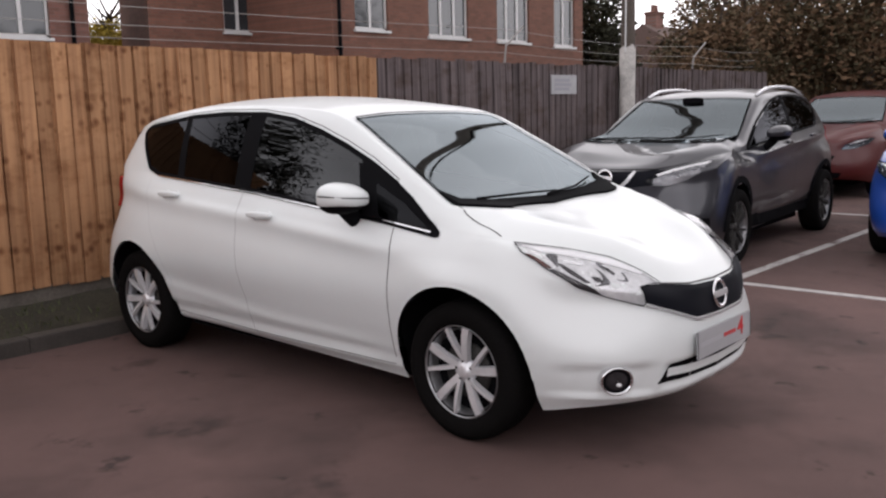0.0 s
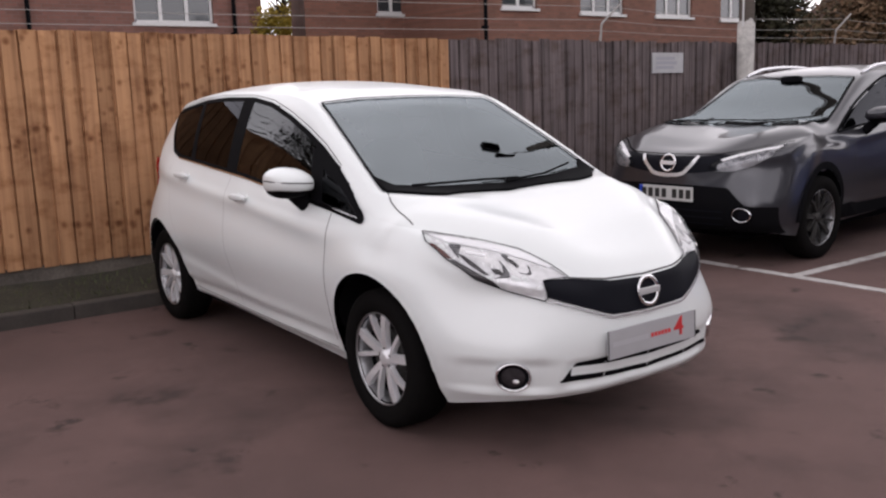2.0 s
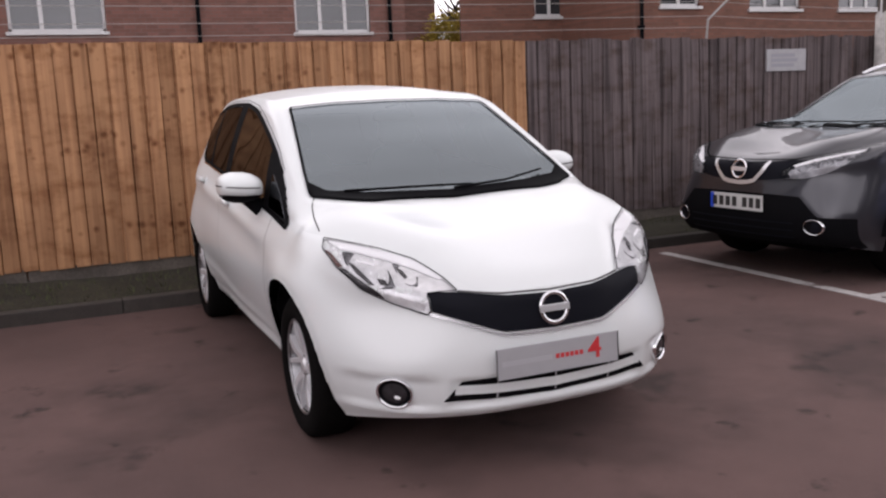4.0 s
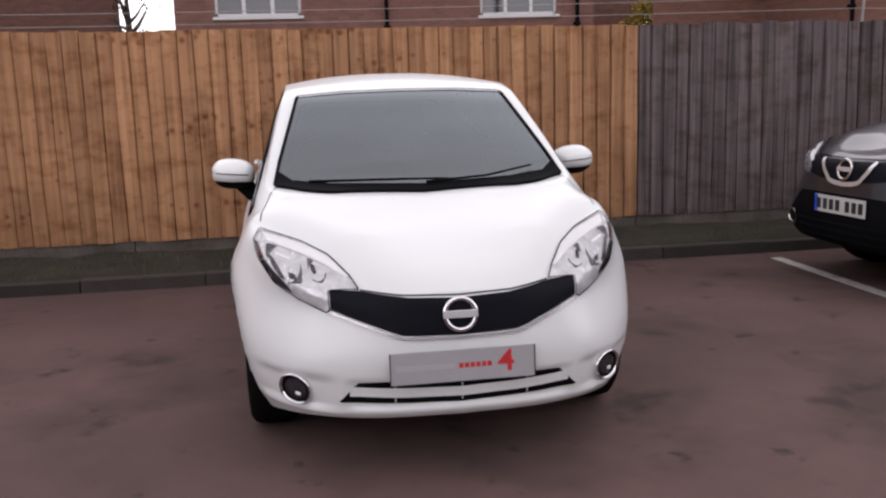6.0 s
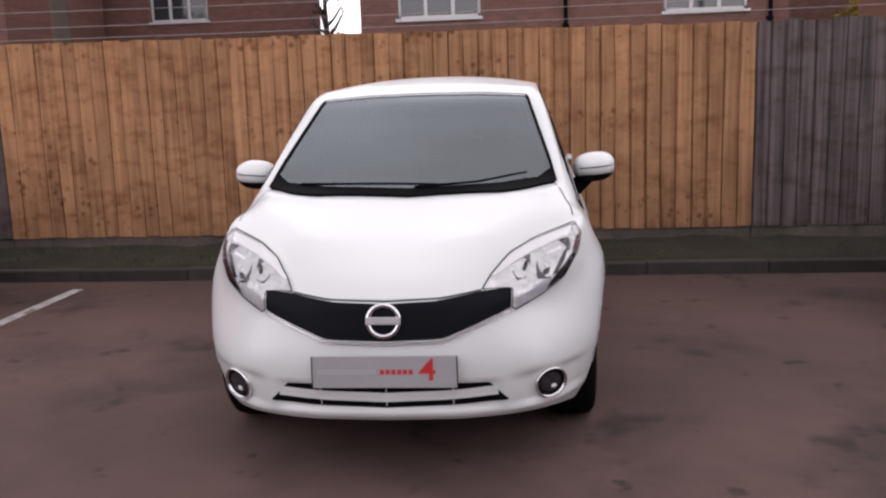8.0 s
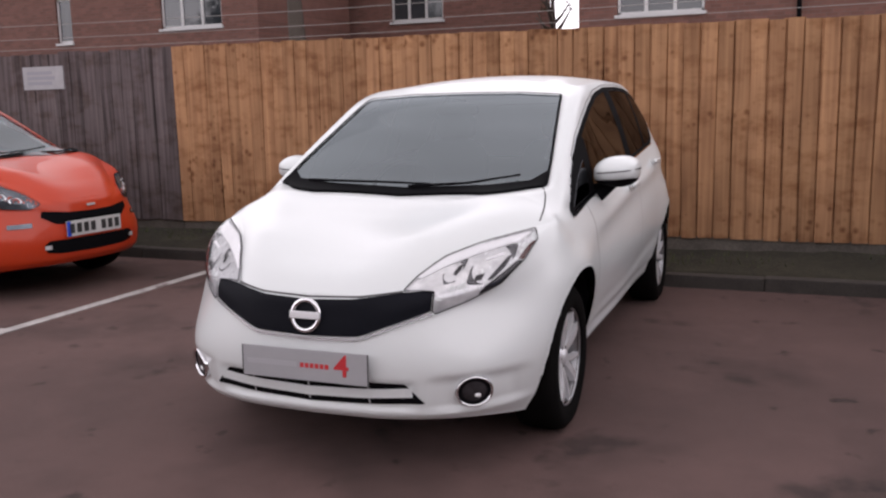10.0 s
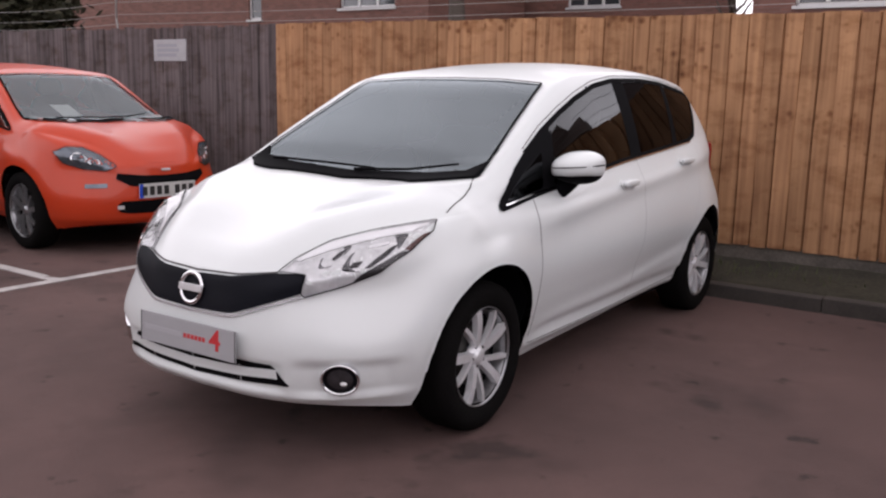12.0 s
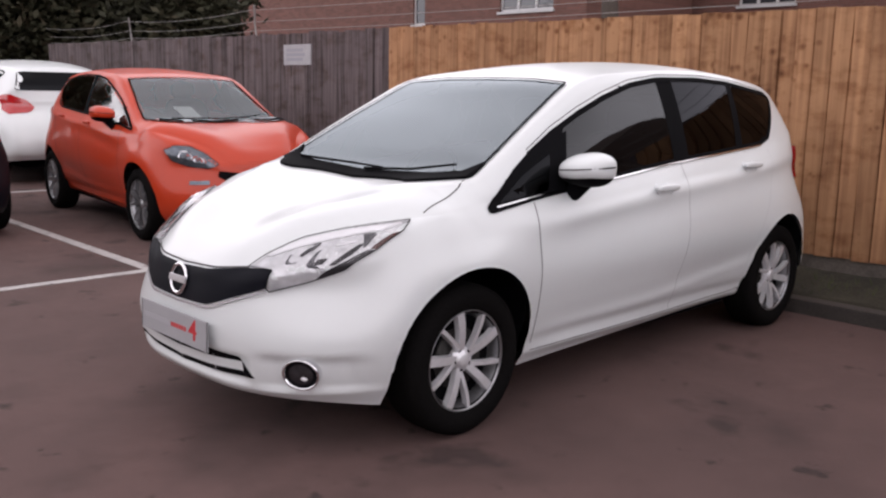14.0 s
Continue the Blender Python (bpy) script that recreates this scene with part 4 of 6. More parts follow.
def wiper(car, pts, r=0.007):
    bm = bmesh.new()
    path = []
    for x, z in pts:
        hit, nor = car.put("y", 1, x, z)
        path.append(hit + nor * 0.022)
    fine = []
    for a, b in zip(path, path[1:]):
        fine += [a + (b - a) * k / 6 for k in range(6)]
    tube(bm, fine + path[-1:], r, r * .7, 6)
    part("wiper", bm, M_TRIM, car.root)


def seat(car, x, y, z, parent_name="seat"):
    st = new(parent_name)
    st.parent = car.root
    st.matrix_basis = pose(x, y, z)
    part("cushion", blob(bmesh.new(), (0, 0, 0), (.25, .26, .09), 4), M_SEAT, st, smooth=True)
    bm = blob(bmesh.new(), (0, 0, 0), (.24, .07, .31), 4)
    bm.transform(pose(0, .27, .33, -16))
    part("backrest", bm, M_SEAT, st, smooth=True)
    bm = blob(bmesh.new(), (0, 0, 0), (.13, .05, .09), 3)
    bm.transform(pose(0, .40, .71, -10))
    part("headrest", bm, M_SEAT, st, smooth=True)


def cabin(car, z=0.0, wheel_side=-1, y=0.0, mirror=True):
    """Dashboard, seats, steering wheel, inner mirror and a floor seen through the glass."""
    inner = 0.60
    box_part("cabin_floor", -inner, inner, .45 + y, 2.75, .30 + z, .34 + z, M_CABIN, car.root)
    bm = box(bmesh.new(), -.58, .58, .20 + y, .70 + y, .62 + z, .915 + z, 0.06)
    part("dashboard", bm, M_CABIN, car.root, smooth=False)
    for sx in (-.34, .34):
        seat(car, sx, 1.25 + y, .52 + z)
    bm = box(bmesh.new(), -.56, .56, 2.05, 2.17, .5 + z, 1.02 + z, 0.05)
    part("rear_bench", bm, M_SEAT, car.root)
    bm = bmesh.new()
    n = 24
    tube(bm, [(.18 * math.cos(a), .18 * math.sin(a), 0) for a in np.linspace(0, math.tau, n)], .014, .014, 8)
    tube(bm, [(-.17, 0, 0), (0, -.02, -.02), (.17, 0, 0)], .018, .018, 6)
    bm.transform(pose(wheel_side * .34, .82 + y, .90 + z, 62))
    part("steering_wheel", bm, M_CABIN, car.root)
    if not mirror:
        return
    bm = blob(bmesh.new(), (0, .80 + y, 1.335 + z), (.11, .02, .032), 3.5)
    tube(bm, [(0, .80 + y, 1.35 + z), (0, .83 + y, 1.352 + z)], .012)
    part("inner_mirror", bm, M_TRIM, car.root)


def edge_z(y):
    """Height of the skin's shoulder at a place along the car."""
    return float(np.interp(y, [p[1] for p in SKIN[-1]][:11], [p[2] for p in SKIN[-1]][:11]))


PANELS = [
    ("bonnet", lambda x, y, z: y < .12 and z > edge_z(y) - .004 and y > -.80),
    ("roof", lambda x, y, z: z > 1.40 or (y > .12 and z > edge_z(y) and y < 1.0)),
    ("tailgate", lambda x, y, z: y > 2.88 and z > .62 and x < .62),
    ("rear_bumper", lambda x, y, z: y > 2.93 and z <= .66),
    ("front_bumper", lambda x, y, z: y < -.30 and z < .66 - .2 * max(0, .3 - x)),
    ("front_wing", lambda x, y, z: y < .385),
    ("front_door", lambda x, y, z: .385 <= y < 1.50 and z > .27 and z < edge_z(y) + .01),
    ("sill_panel", lambda x, y, z: .36 <= y < 2.32 and z <= .27),
    ("window_frame", lambda x, y, z: .30 < y < 2.32 and z >= edge_z(y) - .01),
    ("rear_quarter", lambda x, y, z: y >= 2.28),
    ("rear_door", lambda x, y, z: 1.50 <= y < 2.28 and z > .27 and z < edge_z(y) + .01),
]

white_car = Car("clean white five-door hatchback on silver ten-spoke alloys", "car", pose(0, 0, 0, 0, 0, 0.4), lambda x, y, z: (x, y, z), WHITE_ARCHES, M_WHITE, sculpt=True)
WS = [(-.648, 1.008), (-.40, .981), (0, .964), (.40, .981), (.648, 1.008), (.625, 1.10), (.530, 1.392), (.30, 1.408), (0, 1.412), (-.30, 1.408), (-.530, 1.392), (-.625, 1.10)]
white_car.patch("windscreen", WS, "y", 1, M_WINDSCREEN, lift=0.003, corner=0.06, label="clear windscreen with a dark edge")
loop = rounded(WS, cut=0.06)
white_car.seam(loop + loop[:1], "y", 1, 0.013, M_TRIM, "windscreen_seal", 0.009)
white_car.patch("scuttle_panel", [(-.640, 1.006), (-.40, .980), (0, .963), (.40, .980), (.640, 1.006), (.634, 1.062), (.57, 1.022), (.40, 1.003), (0, .988), (-.40, 1.003), (-.57, 1.022), (-.634, 1.062)], "y", 1, M_TRIM, lift=0.0125, corner=0)
for s in (-1, 1):
    white_car.patch("quarter_surround", [(.125, .888), (.50, .932), (.68, 1.205), (.60, 1.178), (.46, 1.110), (.33, 1.034)], "x", s, M_TRIM, lift=0.0045, corner=0.04)
    white_car.patch("front_quarter_glass", [(.19, .912), (.49, .945), (.545, 1.095), (.35, 1.012)], "x", s, M_PRIVACY, lift=0.0075, corner=0.08)
    white_car.patch("front_door_glass", [(.58, .943), (1.46, 1.032), (1.465, 1.416), (1.24, 1.385), (1.0, 1.322), (.80, 1.253), (.66, 1.196)], "x", s, M_SIDEGLASS, lift=0.003, corner=0.06)
    white_car.patch("rear_door_glass", [(1.60, 1.045), (2.10, 1.075), (2.17, 1.408), (1.85, 1.42), (1.60, 1.415)], "x", s, M_PRIVACY, lift=0.003, corner=0.06)
    white_car.patch("rear_quarter_glass", [(2.16, 1.08), (2.36, 1.09), (2.49, 1.125), (2.735, 1.335), (2.69, 1.353), (2.22, 1.405)], "x", s, M_PRIVACY, lift=0.003, corner=0.08)
    white_car.patch("window_pillar", [(1.465, 1.03), (1.60, 1.045), (1.60, 1.418), (1.465, 1.415)], "x", s, M_TRIM, lift=0.0035, corner=0)
    white_car.patch("window_pillar", [(2.10, 1.075), (2.17, 1.08), (2.22, 1.408), (2.165, 1.41)], "x", s, M_TRIM, lift=0.0035, corner=0)
    white_car.patch("mirror_sail", [(.50, .935), (.60, .945), (.69, 1.19), (.56, 1.13)], "x", s, M_TRIM, lift=0.0035, corner=0)
    loop = rounded(SIDE, cut=0.1)
    white_car.seam(loop + loop[:1], "x", s, 0.026, M_TRIM, "window_rubber", 0.005)
    belt = [(.165, .898), (.48, .933), (.70, .947), (1.35, 1.011), (2.36, 1.076)]
    white_car.seam(belt, "x", s, 0.007, M_CHROME, "belt_strip", 0.010)
    # panel gaps
    white_car.seam([(.388, .905), (.375, .80), (.385, .62), (.40, .45), (.41, .30)], "x", s)
    white_car.seam([(1.515, 1.02), (1.52, .75), (1.50, .45), (1.50, .27)], "x", s, 0.0022)
    white_car.seam([(1.50, .265), (.9, .262), (.42, .262)], "x", s, 0.004)
    white_car.seam([(1.50, .265), (2.1, .275), (2.26, .29)], "x", s, 0.004)
    white_car.seam([(2.43, 1.06), (2.42, .93), (2.36, .78), (2.27, .62), (2.20, .45)], "x", s, 0.0018, M_FAINT)
    white_car.seam([(.42, 1.115), (.60, 1.208), (.80, 1.290), (1.0, 1.357), (1.24, 1.418), (1.5, 1.449), (1.9, 1.454), (2.3, 1.432), (2.7, 1.377)], "x", s, 0.0045)
    for cy, cz, r in WHITE_ARCHES:
        arc = [(cy + (r + .007) * math.cos(a), cz + (r + .007) * math.sin(a)) for a in np.linspace(.05, math.pi - .05, 30)]
        white_car.seam(arc, "x", s, 0.022, M_WHITE, "arch_lip", 0.003, step=0.02)
    white_car.seam([(s * .640, .105), (s * .668, .04), (s * .688, -.05), (s * .699, -.12), (s * .703, -.175)], "z", 1, 0.006)
    # door handles: a bar over a shallow dish
    for hy, hz in ((1.30, .905), (2.16, .975)):
        hit, nor = white_car.put("x", s, hy, hz)
        h = new("door_handle")
        h.parent = white_car.root
        h.matrix_basis = Matrix.Translation(hit)
        bm = blob(bmesh.new(), (s * .024, 0, .010), (.016, .100, .017), 3)
        part("grip", bm, M_WHITE, h, smooth=True)
        dish = white_car.patch("dish", [(hy + .075 * math.cos(a), hz + .035 * math.sin(a)) for a in np.linspace(0, math.tau, 15)[:-1]], "x", s, M_WHITE, h, lift=0.009, corner=0, bulge=-0.016, cell=0.012, soft=False)
        dish.matrix_parent_inverse = Matrix.Translation(hit).inverted()
    door_mirror(white_car, s, .855, .645, 1.035, M_WHITE, 1.04)
    white_car.patch("tail_lamp", [(2.872, 1.055), (2.880, .96), (2.93, .86), (2.99, .84), (3.03, .88), (3.02, 1.0), (2.97, 1.07)], "x", s, M_TAIL, lift=0.022, corner=0.15, label="red tail lamp")
white_car.patch("rear_glass", [(-.50, 1.35), (.50, 1.35), (.57, 1.14), (-.57, 1.14)], "y", -1, M_PRIVACY, lift=0.004, corner=0.1)
HEAD = [(.703, .875), (.62, .857), (.53, .836), (.445, .807), (.375, .745), (.345, .702), (.455, .700), (.450, .640), (.462, .628), (.56, .668), (.645, .715), (.70, .785), (.722, .845)]
front_lamp(white_car, HEAD, [[(.676, .838), (.62, .829), (.566, .810), (.546, .770), (.548, .720), (.60, .716), (.650, .758), (.676, .800)], [(.524, .797), (.488, .783), (.456, .750), (.474, .722), (.508, .730), (.522, .760)]],
           [([(.698, .782), (.684, .786), (.648, .750), (.600, .706), (.580, .680), (.645, .714)], M_BOWL),
            ([(.720, .842), (.708, .838), (.686, .789), (.700, .785)], M_AMBER),
            ([(.668, .806), (.654, .800), (.628, .762), (.606, .728), (.622, .730), (.652, .766)], M_BOWL),
            ([(.640, .814), (.585, .797), (.587, .790), (.642, .806)], M_BRIGHT),
            ([(.596, .752), (.570, .746), (.568, .728), (.590, .732)], M_BOWL),
            ([(.516, .782), (.500, .774), (.492, .752), (.504, .748), (.514, .764)], M_BOWL)],
           [(.695, .868), (.62, .853), (.53, .832), (.447, .803), (.378, .744), (.392, .741), (.462, .777), (.545, .808), (.63, .833), (.675, .845)], "clear lens of a headlamp")
GRILLE = [(0, .672), (.18, .678), (.33, .697), (.452, .703), (.447, .640), (.40, .622), (.23, .560), (.205, .553), (0, .545)]
full = GRILLE + [(-x, z) for x, z in GRILLE[-2:0:-1]]
grille = white_car.patch("grille", full, "y", 1, M_GLOSSBLACK, lift=0.0075, corner=0.04, cell=0.016, label="gloss black upper grille panel")
white_car.seam([(-.452, .628), (-.40, .612), (-.23, .548), (-.2, .541), (0, .534), (.2, .541), (.23, .548), (.40, .612), (.452, .628)], "y", 1, 0.010, M_ALLOY, "grille_trim", 0.007)
badge(white_car, 0, .617, .056, grille)
white_car.seam([(-.345, .704), (-.2, .688), (0, .682), (.2, .688), (.345, .704)], "y", 1, 0.008)
plate = number_plate(white_car, -.838, .440, -2, M_PLATE, [(-.24, -.03, .018, M_FAINT), *[(-.015 + .0205 * k, .0 + .0205 * k, .017, M_PLATE_RED) for k in range(6)], (-.262, -.258, .116, M_PRINT), (.258, .262, .116, M_PRINT)])
text_part("figure", "4", 0.112, M_PLATE_RED, plate, pose(.155, .004, .0045), 1.1)
# lower grille: a dark slot with a white bar across
white_car.patch("lower_intake", [(-.44, .310), (0, .293), (.44, .310), (.37, .382), (.2, .390), (0, .392), (-.2, .390), (-.37, .382)], "y", 1, M_TRIM, lift=0.003, corner=0.05, label="dark lower air intake")
for z0, z1, w in ((.343, .338, .40),):
    white_car.seam([(-w, z0 + .012), (-.2, z0 + .002), (0, z1), (.2, z0 + .002), (w, z0 + .012)], "y", 1, 0.036, M_WHITE, "intake_bar", 0.012)
for x in (-.24, 0, .24):
    white_car.seam([(x, .372), (x, .305)], "y", 1, 0.006, M_PLATE, "intake_rib", 0.008)
for s in (-1, 1):
    hit, nor = white_car.put("y", 1, s * .585, .345)
    fog = new("fog_lamp")
    fog.parent = white_car.root
    fog.matrix_basis = Matrix.Translation(hit + nor * .010) @ Vector((1, 0, 0)).rotation_difference((nor + Vector((0, -.25, 0))).normalized()).to_matrix().to_4x4() @ Matrix.Diagonal((1, 1.12, 0.93, 1))
    part("surround", lathe(bmesh.new(), [(-.03, .063), (.004, .0635), (.010, .061), (.009, .057), (.001, .054)], 32), M_CHROME, fog, "chrome ring", smooth=True)
    part("bezel", lathe(bmesh.new(), [(.003, .0555), (.000, .048), (.001, .040)], 32), M_TRIM, fog, smooth=True)
    part("lamp", lathe(bmesh.new(), [(.001, .041), (.003, .030), (.004, .018), (.0045, .0005)], 24), M_BOWL, fog, smooth=True)
    part("bulb", blob(bmesh.new(), (.004, .012, -.016), (.004, .011, .008), 2.2, 14, 8), M_BRIGHT, fog, smooth=True)
wiper(white_car, [(-.50, 1.005), (-.1, 1.0), (.12, .995)])
wiper(white_car, [(.02, .985), (.3, 1.0), (.52, 1.035)])
cabin(white_car)
white_car.wells()
white_car.close_skin([("x", [(y + (.012 if y < 1 else -.008), z + (.012 if z < 1.15 else -.012)) for y, z in SIDE]), ("y", [(x * .975, z * .99 + .012) for x, z in WS])], PANELS)
white_car.wheels(0.694, 0.306, 0.203, 10, M_ALLOY)


# ---- the other parked cars ----
def mapped(keys, values):
    return lambda v: float(np.interp(v, keys, values)) if keys[0] <= v <= keys[-1] else (values[0] + v - keys[0] if v < keys[0] else values[-1] + v - keys[-1])


def other_car(label, m, paint, ymap, zmap, xk, arches, r_tyre, r_rim, spoke, rim_mat, front, glass=M_SIDEGLASS, rails=False, cladding=False, group="parked cars", mirrors=(-1, 1), blunt=0.0, screen=None):
    """A parked car on its own proportions: skin, glazing, gaps, mirrors, wheels; front() adds its face."""
    def warp(x, y, z):
        """Stretches the skin; a blunt nose widens the front corners up to the car's width."""
        wide = x * xk * (1 + blunt * min(1, max(0, (.05 - y) / .45)))
        if blunt and wide > 0.01:
            wide = (wide ** -9 + .925 ** -9) ** (-1 / 9)
        return wide, ymap(y), zmap(z)
    car = Car(label, "car", m, warp, arches, paint, group)
    fs = lambda poly: [(ymap(y), zmap(z)) for y, z in poly]
    ff = lambda poly: [(x * xk, zmap(z)) for x, z in poly]
    ws = ff(WS)
    car.patch("windscreen", ws, "y", 1, screen or M_WINDSCREEN, lift=0.003, corner=0.06)
    loop = rounded(ws, cut=0.06)
    car.seam(loop + loop[:1], "y", 1, 0.016, M_TRIM, "windscreen_seal", 0.009)
    car.seam(ff([(-.60, 1.015), (0, .972), (.60, 1.015)]), "y", 1, 0.06, M_TRIM, "scuttle_panel", 0.011)
    wiper(car, ff([(-.50, 1.01), (-.1, 1.0), (.15, .99)]))
    wiper(car, ff([(.02, .99), (.3, 1.005), (.52, 1.035)]))
    car.patch("rear_glass", ff([(-.50, 1.36), (.50, 1.36), (.58, 1.13), (-.58, 1.13)]), "y", -1, glass, lift=0.004, corner=0.1, cell=0.06)
    for s in (-1, 1):
        car.patch("front_door_glass", fs([(.22, .905), (.58, .943), (1.46, 1.032), (1.465, 1.413), (1.24, 1.38), (1.02, 1.315), (.66, 1.185)]), "x", s, glass, lift=0.003, corner=0.05, cell=0.06)
        car.patch("rear_door_glass", fs([(1.56, 1.045), (2.10, 1.075), (2.36, 1.09), (2.66, 1.30), (2.60, 1.355), (2.17, 1.408), (1.85, 1.42), (1.56, 1.415)]), "x", s, glass, lift=0.003, corner=0.06, cell=0.06)
        car.patch("window_pillar", fs([(1.465, 1.03), (1.56, 1.045), (1.56, 1.418), (1.465, 1.415)]), "x", s, M_TRIM, lift=0.0035, corner=0)
        loop = rounded(fs(SIDE), cut=0.1)
        car.seam(loop + loop[:1], "x", s, 0.020, M_TRIM, "window_rubber", 0.005, step=0.06)
        car.seam(fs([(.388, .905), (.375, .80), (.385, .62), (.40, .45), (.41, .30)]), "x", s, 0.006)
        car.seam(fs([(1.515, 1.02), (1.52, .75), (1.50, .45), (1.50, .29)]), "x", s, 0.006)
        car.seam(fs([(2.43, 1.06), (2.42, .93), (2.36, .78), (2.27, .62), (2.20, .45)]), "x", s, 0.006)
        for hy, hz in fs([(1.30, .915), (2.14, .975)]):
            hit, nor = car.put("x", s, hy, hz)
            part("door_handle", blob(bmesh.new(), tuple(hit + Vector((s * .014, 0, 0))), (.014, .09, .017), 3), paint, car.root, smooth=True)
        if s in mirrors:
            door_mirror(car, s, .875 * xk, ymap(.60), zmap(1.06), paint, 1.02)
        car.patch("tail_lamp", fs([(2.84, 1.06), (2.90, .86), (3.0, .80), (3.06, .82), (3.02, 1.0), (2.96, 1.08)]), "x", s, M_TAIL, lift=0.012, corner=0.12)
        if rails:
            car_rail = bmesh.new()
            pts = []
            for f in np.linspace(0, 1, 12):
                y = ymap(1.0) + (ymap(2.55) - ymap(1.0)) * f
                hit, nor = car.put("z", 1, s * .535 * xk, y)
                pts.append(hit + Vector((0, 0, 0.006 + 0.036 * min(1, 6 * min(f, 1 - f)))))
            tube(car_rail, pts, 0.018, 0.018, 8)
            part("roof_rail", car_rail, M_ALLOY, car.root, smooth=True)
        if cladding:
            for cy, cz, r in arches:
                arc = [(cy + (r + .03) * math.cos(a), cz + (r + .03) * math.sin(a)) for a in np.linspace(0, math.pi, 16)]
                car.seam(arc, "x", s, 0.06, M_TRIM, "arch_cladding", 0.008, step=0.08)
            car.seam([(arches[0][0] + arches[0][2], zmap(.28)), (arches[1][0] - arches[1][2], zmap(.29))], "x", s, 0.13, M_TRIM, "sill_cladding", 0.008, step=0.2)
    cabin(car, zmap(.9) - .9, -1, ymap(.9) - .9, rails)
    front(car)
    car.wells(0.80 * xk)
    car.close_skin([("x", [(y, z) for y, z in fs([(a + (.02 if a < 1 else -.02), b + (.016 if b < 1.15 else -.016)) for a, b in SIDE])]), ("y", ff([(x * .97, z * .985 + .018) for x, z in WS]))],
                   [(n, (lambda t: lambda x, y, z: t(x / xk, yback(y), zback(z)))(t)) for n, t in PANELS for yback, zback in ((unmap(ymap), unmap(zmap)),)])
    car.wheels(0.710 * xk, r_tyre, r_rim, spoke, rim_mat, 0.215)
    return car


def unmap(f):
    """Inverse of a rising map, by table."""
    ks = np.linspace(-1.2, 4.2, 541)
    vs = [f(k) for k in ks]
    return lambda v: float(np.interp(v, vs, ks))


PLATE_BARS = [(-.235 + k * .066 + (.035 if k > 3 else 0), -.19 + k * .066 + (.035 if k > 3 else 0), .072, M_PRINT) for k in range(7)]


def crossover_face(car):
    """Black upper grille with a chrome V, slim lamps, dark lower bumper."""
    HEADL = [(.805, .955), (.70, .935), (.55, .895), (.43, .850), (.36, .785), (.40, .755), (.54, .758), (.66, .795), (.76, .868)]
    up = [(0, .865), (.25, .868), (.42, .885), (.50, .88), (.42, .80), (.44, .765), (.25, .74), (0, .735)]
    g = car.patch("grille", up + [(-x, z) for x, z in up[-2:0:-1]], "y", 1, M_GLOSSBLACK, lift=0.004, corner=0.05, label="black upper grille")
    for s in (-1, 1):
        car.seam([(s * .265, .868), (s * .215, .80), (s * .15, .735), (s * .09, .72), (0, .715)], "y", 1, 0.030, M_ALLOY, "chrome_v", 0.012, g)
    badge(car, 0, .812, .066, g)
    front_lamp(car, HEADL, [[(.72, .915), (.62, .890), (.60, .835), (.66, .838), (.725, .885)], [(.58, .880), (.50, .850), (.49, .805), (.57, .812)]], None, [(.79, .948), (.70, .928), (.55, .888), (.44, .846), (.46, .838), (.56, .872), (.70, .915), (.77, .928)], "clear slim headlamp lens", M_GREYLAMP)
    car.seam([(-.82, .972), (-.70, .948), (-.55, .908), (-.42, .884), (0, .874), (.42, .884), (.55, .908), (.70, .948), (.82, .972)], "y", 1, 0.014, M_TRIM, "bonnet_gap", 0.010)
    car.patch("lower_intake", [(-.84, .27), (.84, .27), (.84, .49), (.66, .50), (.52, .635), (.30, .645), (-.30, .645), (-.52, .635), (-.66, .50), (-.84, .49)], "y", 1, M_TRIM, lift=0.004, corner=0.06, label="black lower bumper grille")
    for z in (.35, .40, .45):
        car.seam([(-.5, z), (0, z), (.5, z)], "y", 1, 0.012, M_GLOSSBLACK, "intake_bar", 0.012)
    for s in (-1, 1):
        hit, nor = car.put("y", 1, s * .640, .43)
        fog = new("fog_lamp")
        fog.parent = car.root
        fog.matrix_basis = Matrix.Translation(hit) @ Vector((1, 0, 0)).rotation_difference((nor + Vector((0, -1, 0))).normalized()).to_matrix().to_4x4() @ Matrix.Diagonal((1, 1.15, 0.85, 1))
        part("surround", lathe(bmesh.new(), [(-.02, .066), (.012, .065), (.014, .061), (.002, .056)], 24), M_CHROME, fog, smooth=True)
        part("lamp", lathe(bmesh.new(), [(.003, .057), (.007, .03), (.008, .0005)], 20), M_GLOSSBLACK, fog, smooth=True)
        car.seam([(s * .53, .642), (s * .665, .508), (s * .84, .498)], "y", 1, 0.016, M_GREY, "bumper_crease", 0.009)
    hit, _ = car.put("y", 1, 0, .572)
    p = number_plate(car, hit.y - .014, .572, 0, M_PLATE_WHITE, PLATE_BARS)
    box_part("band", -.26, -.225, -.056, .056, .0042, .005, M_PLATE_BLUE, p)


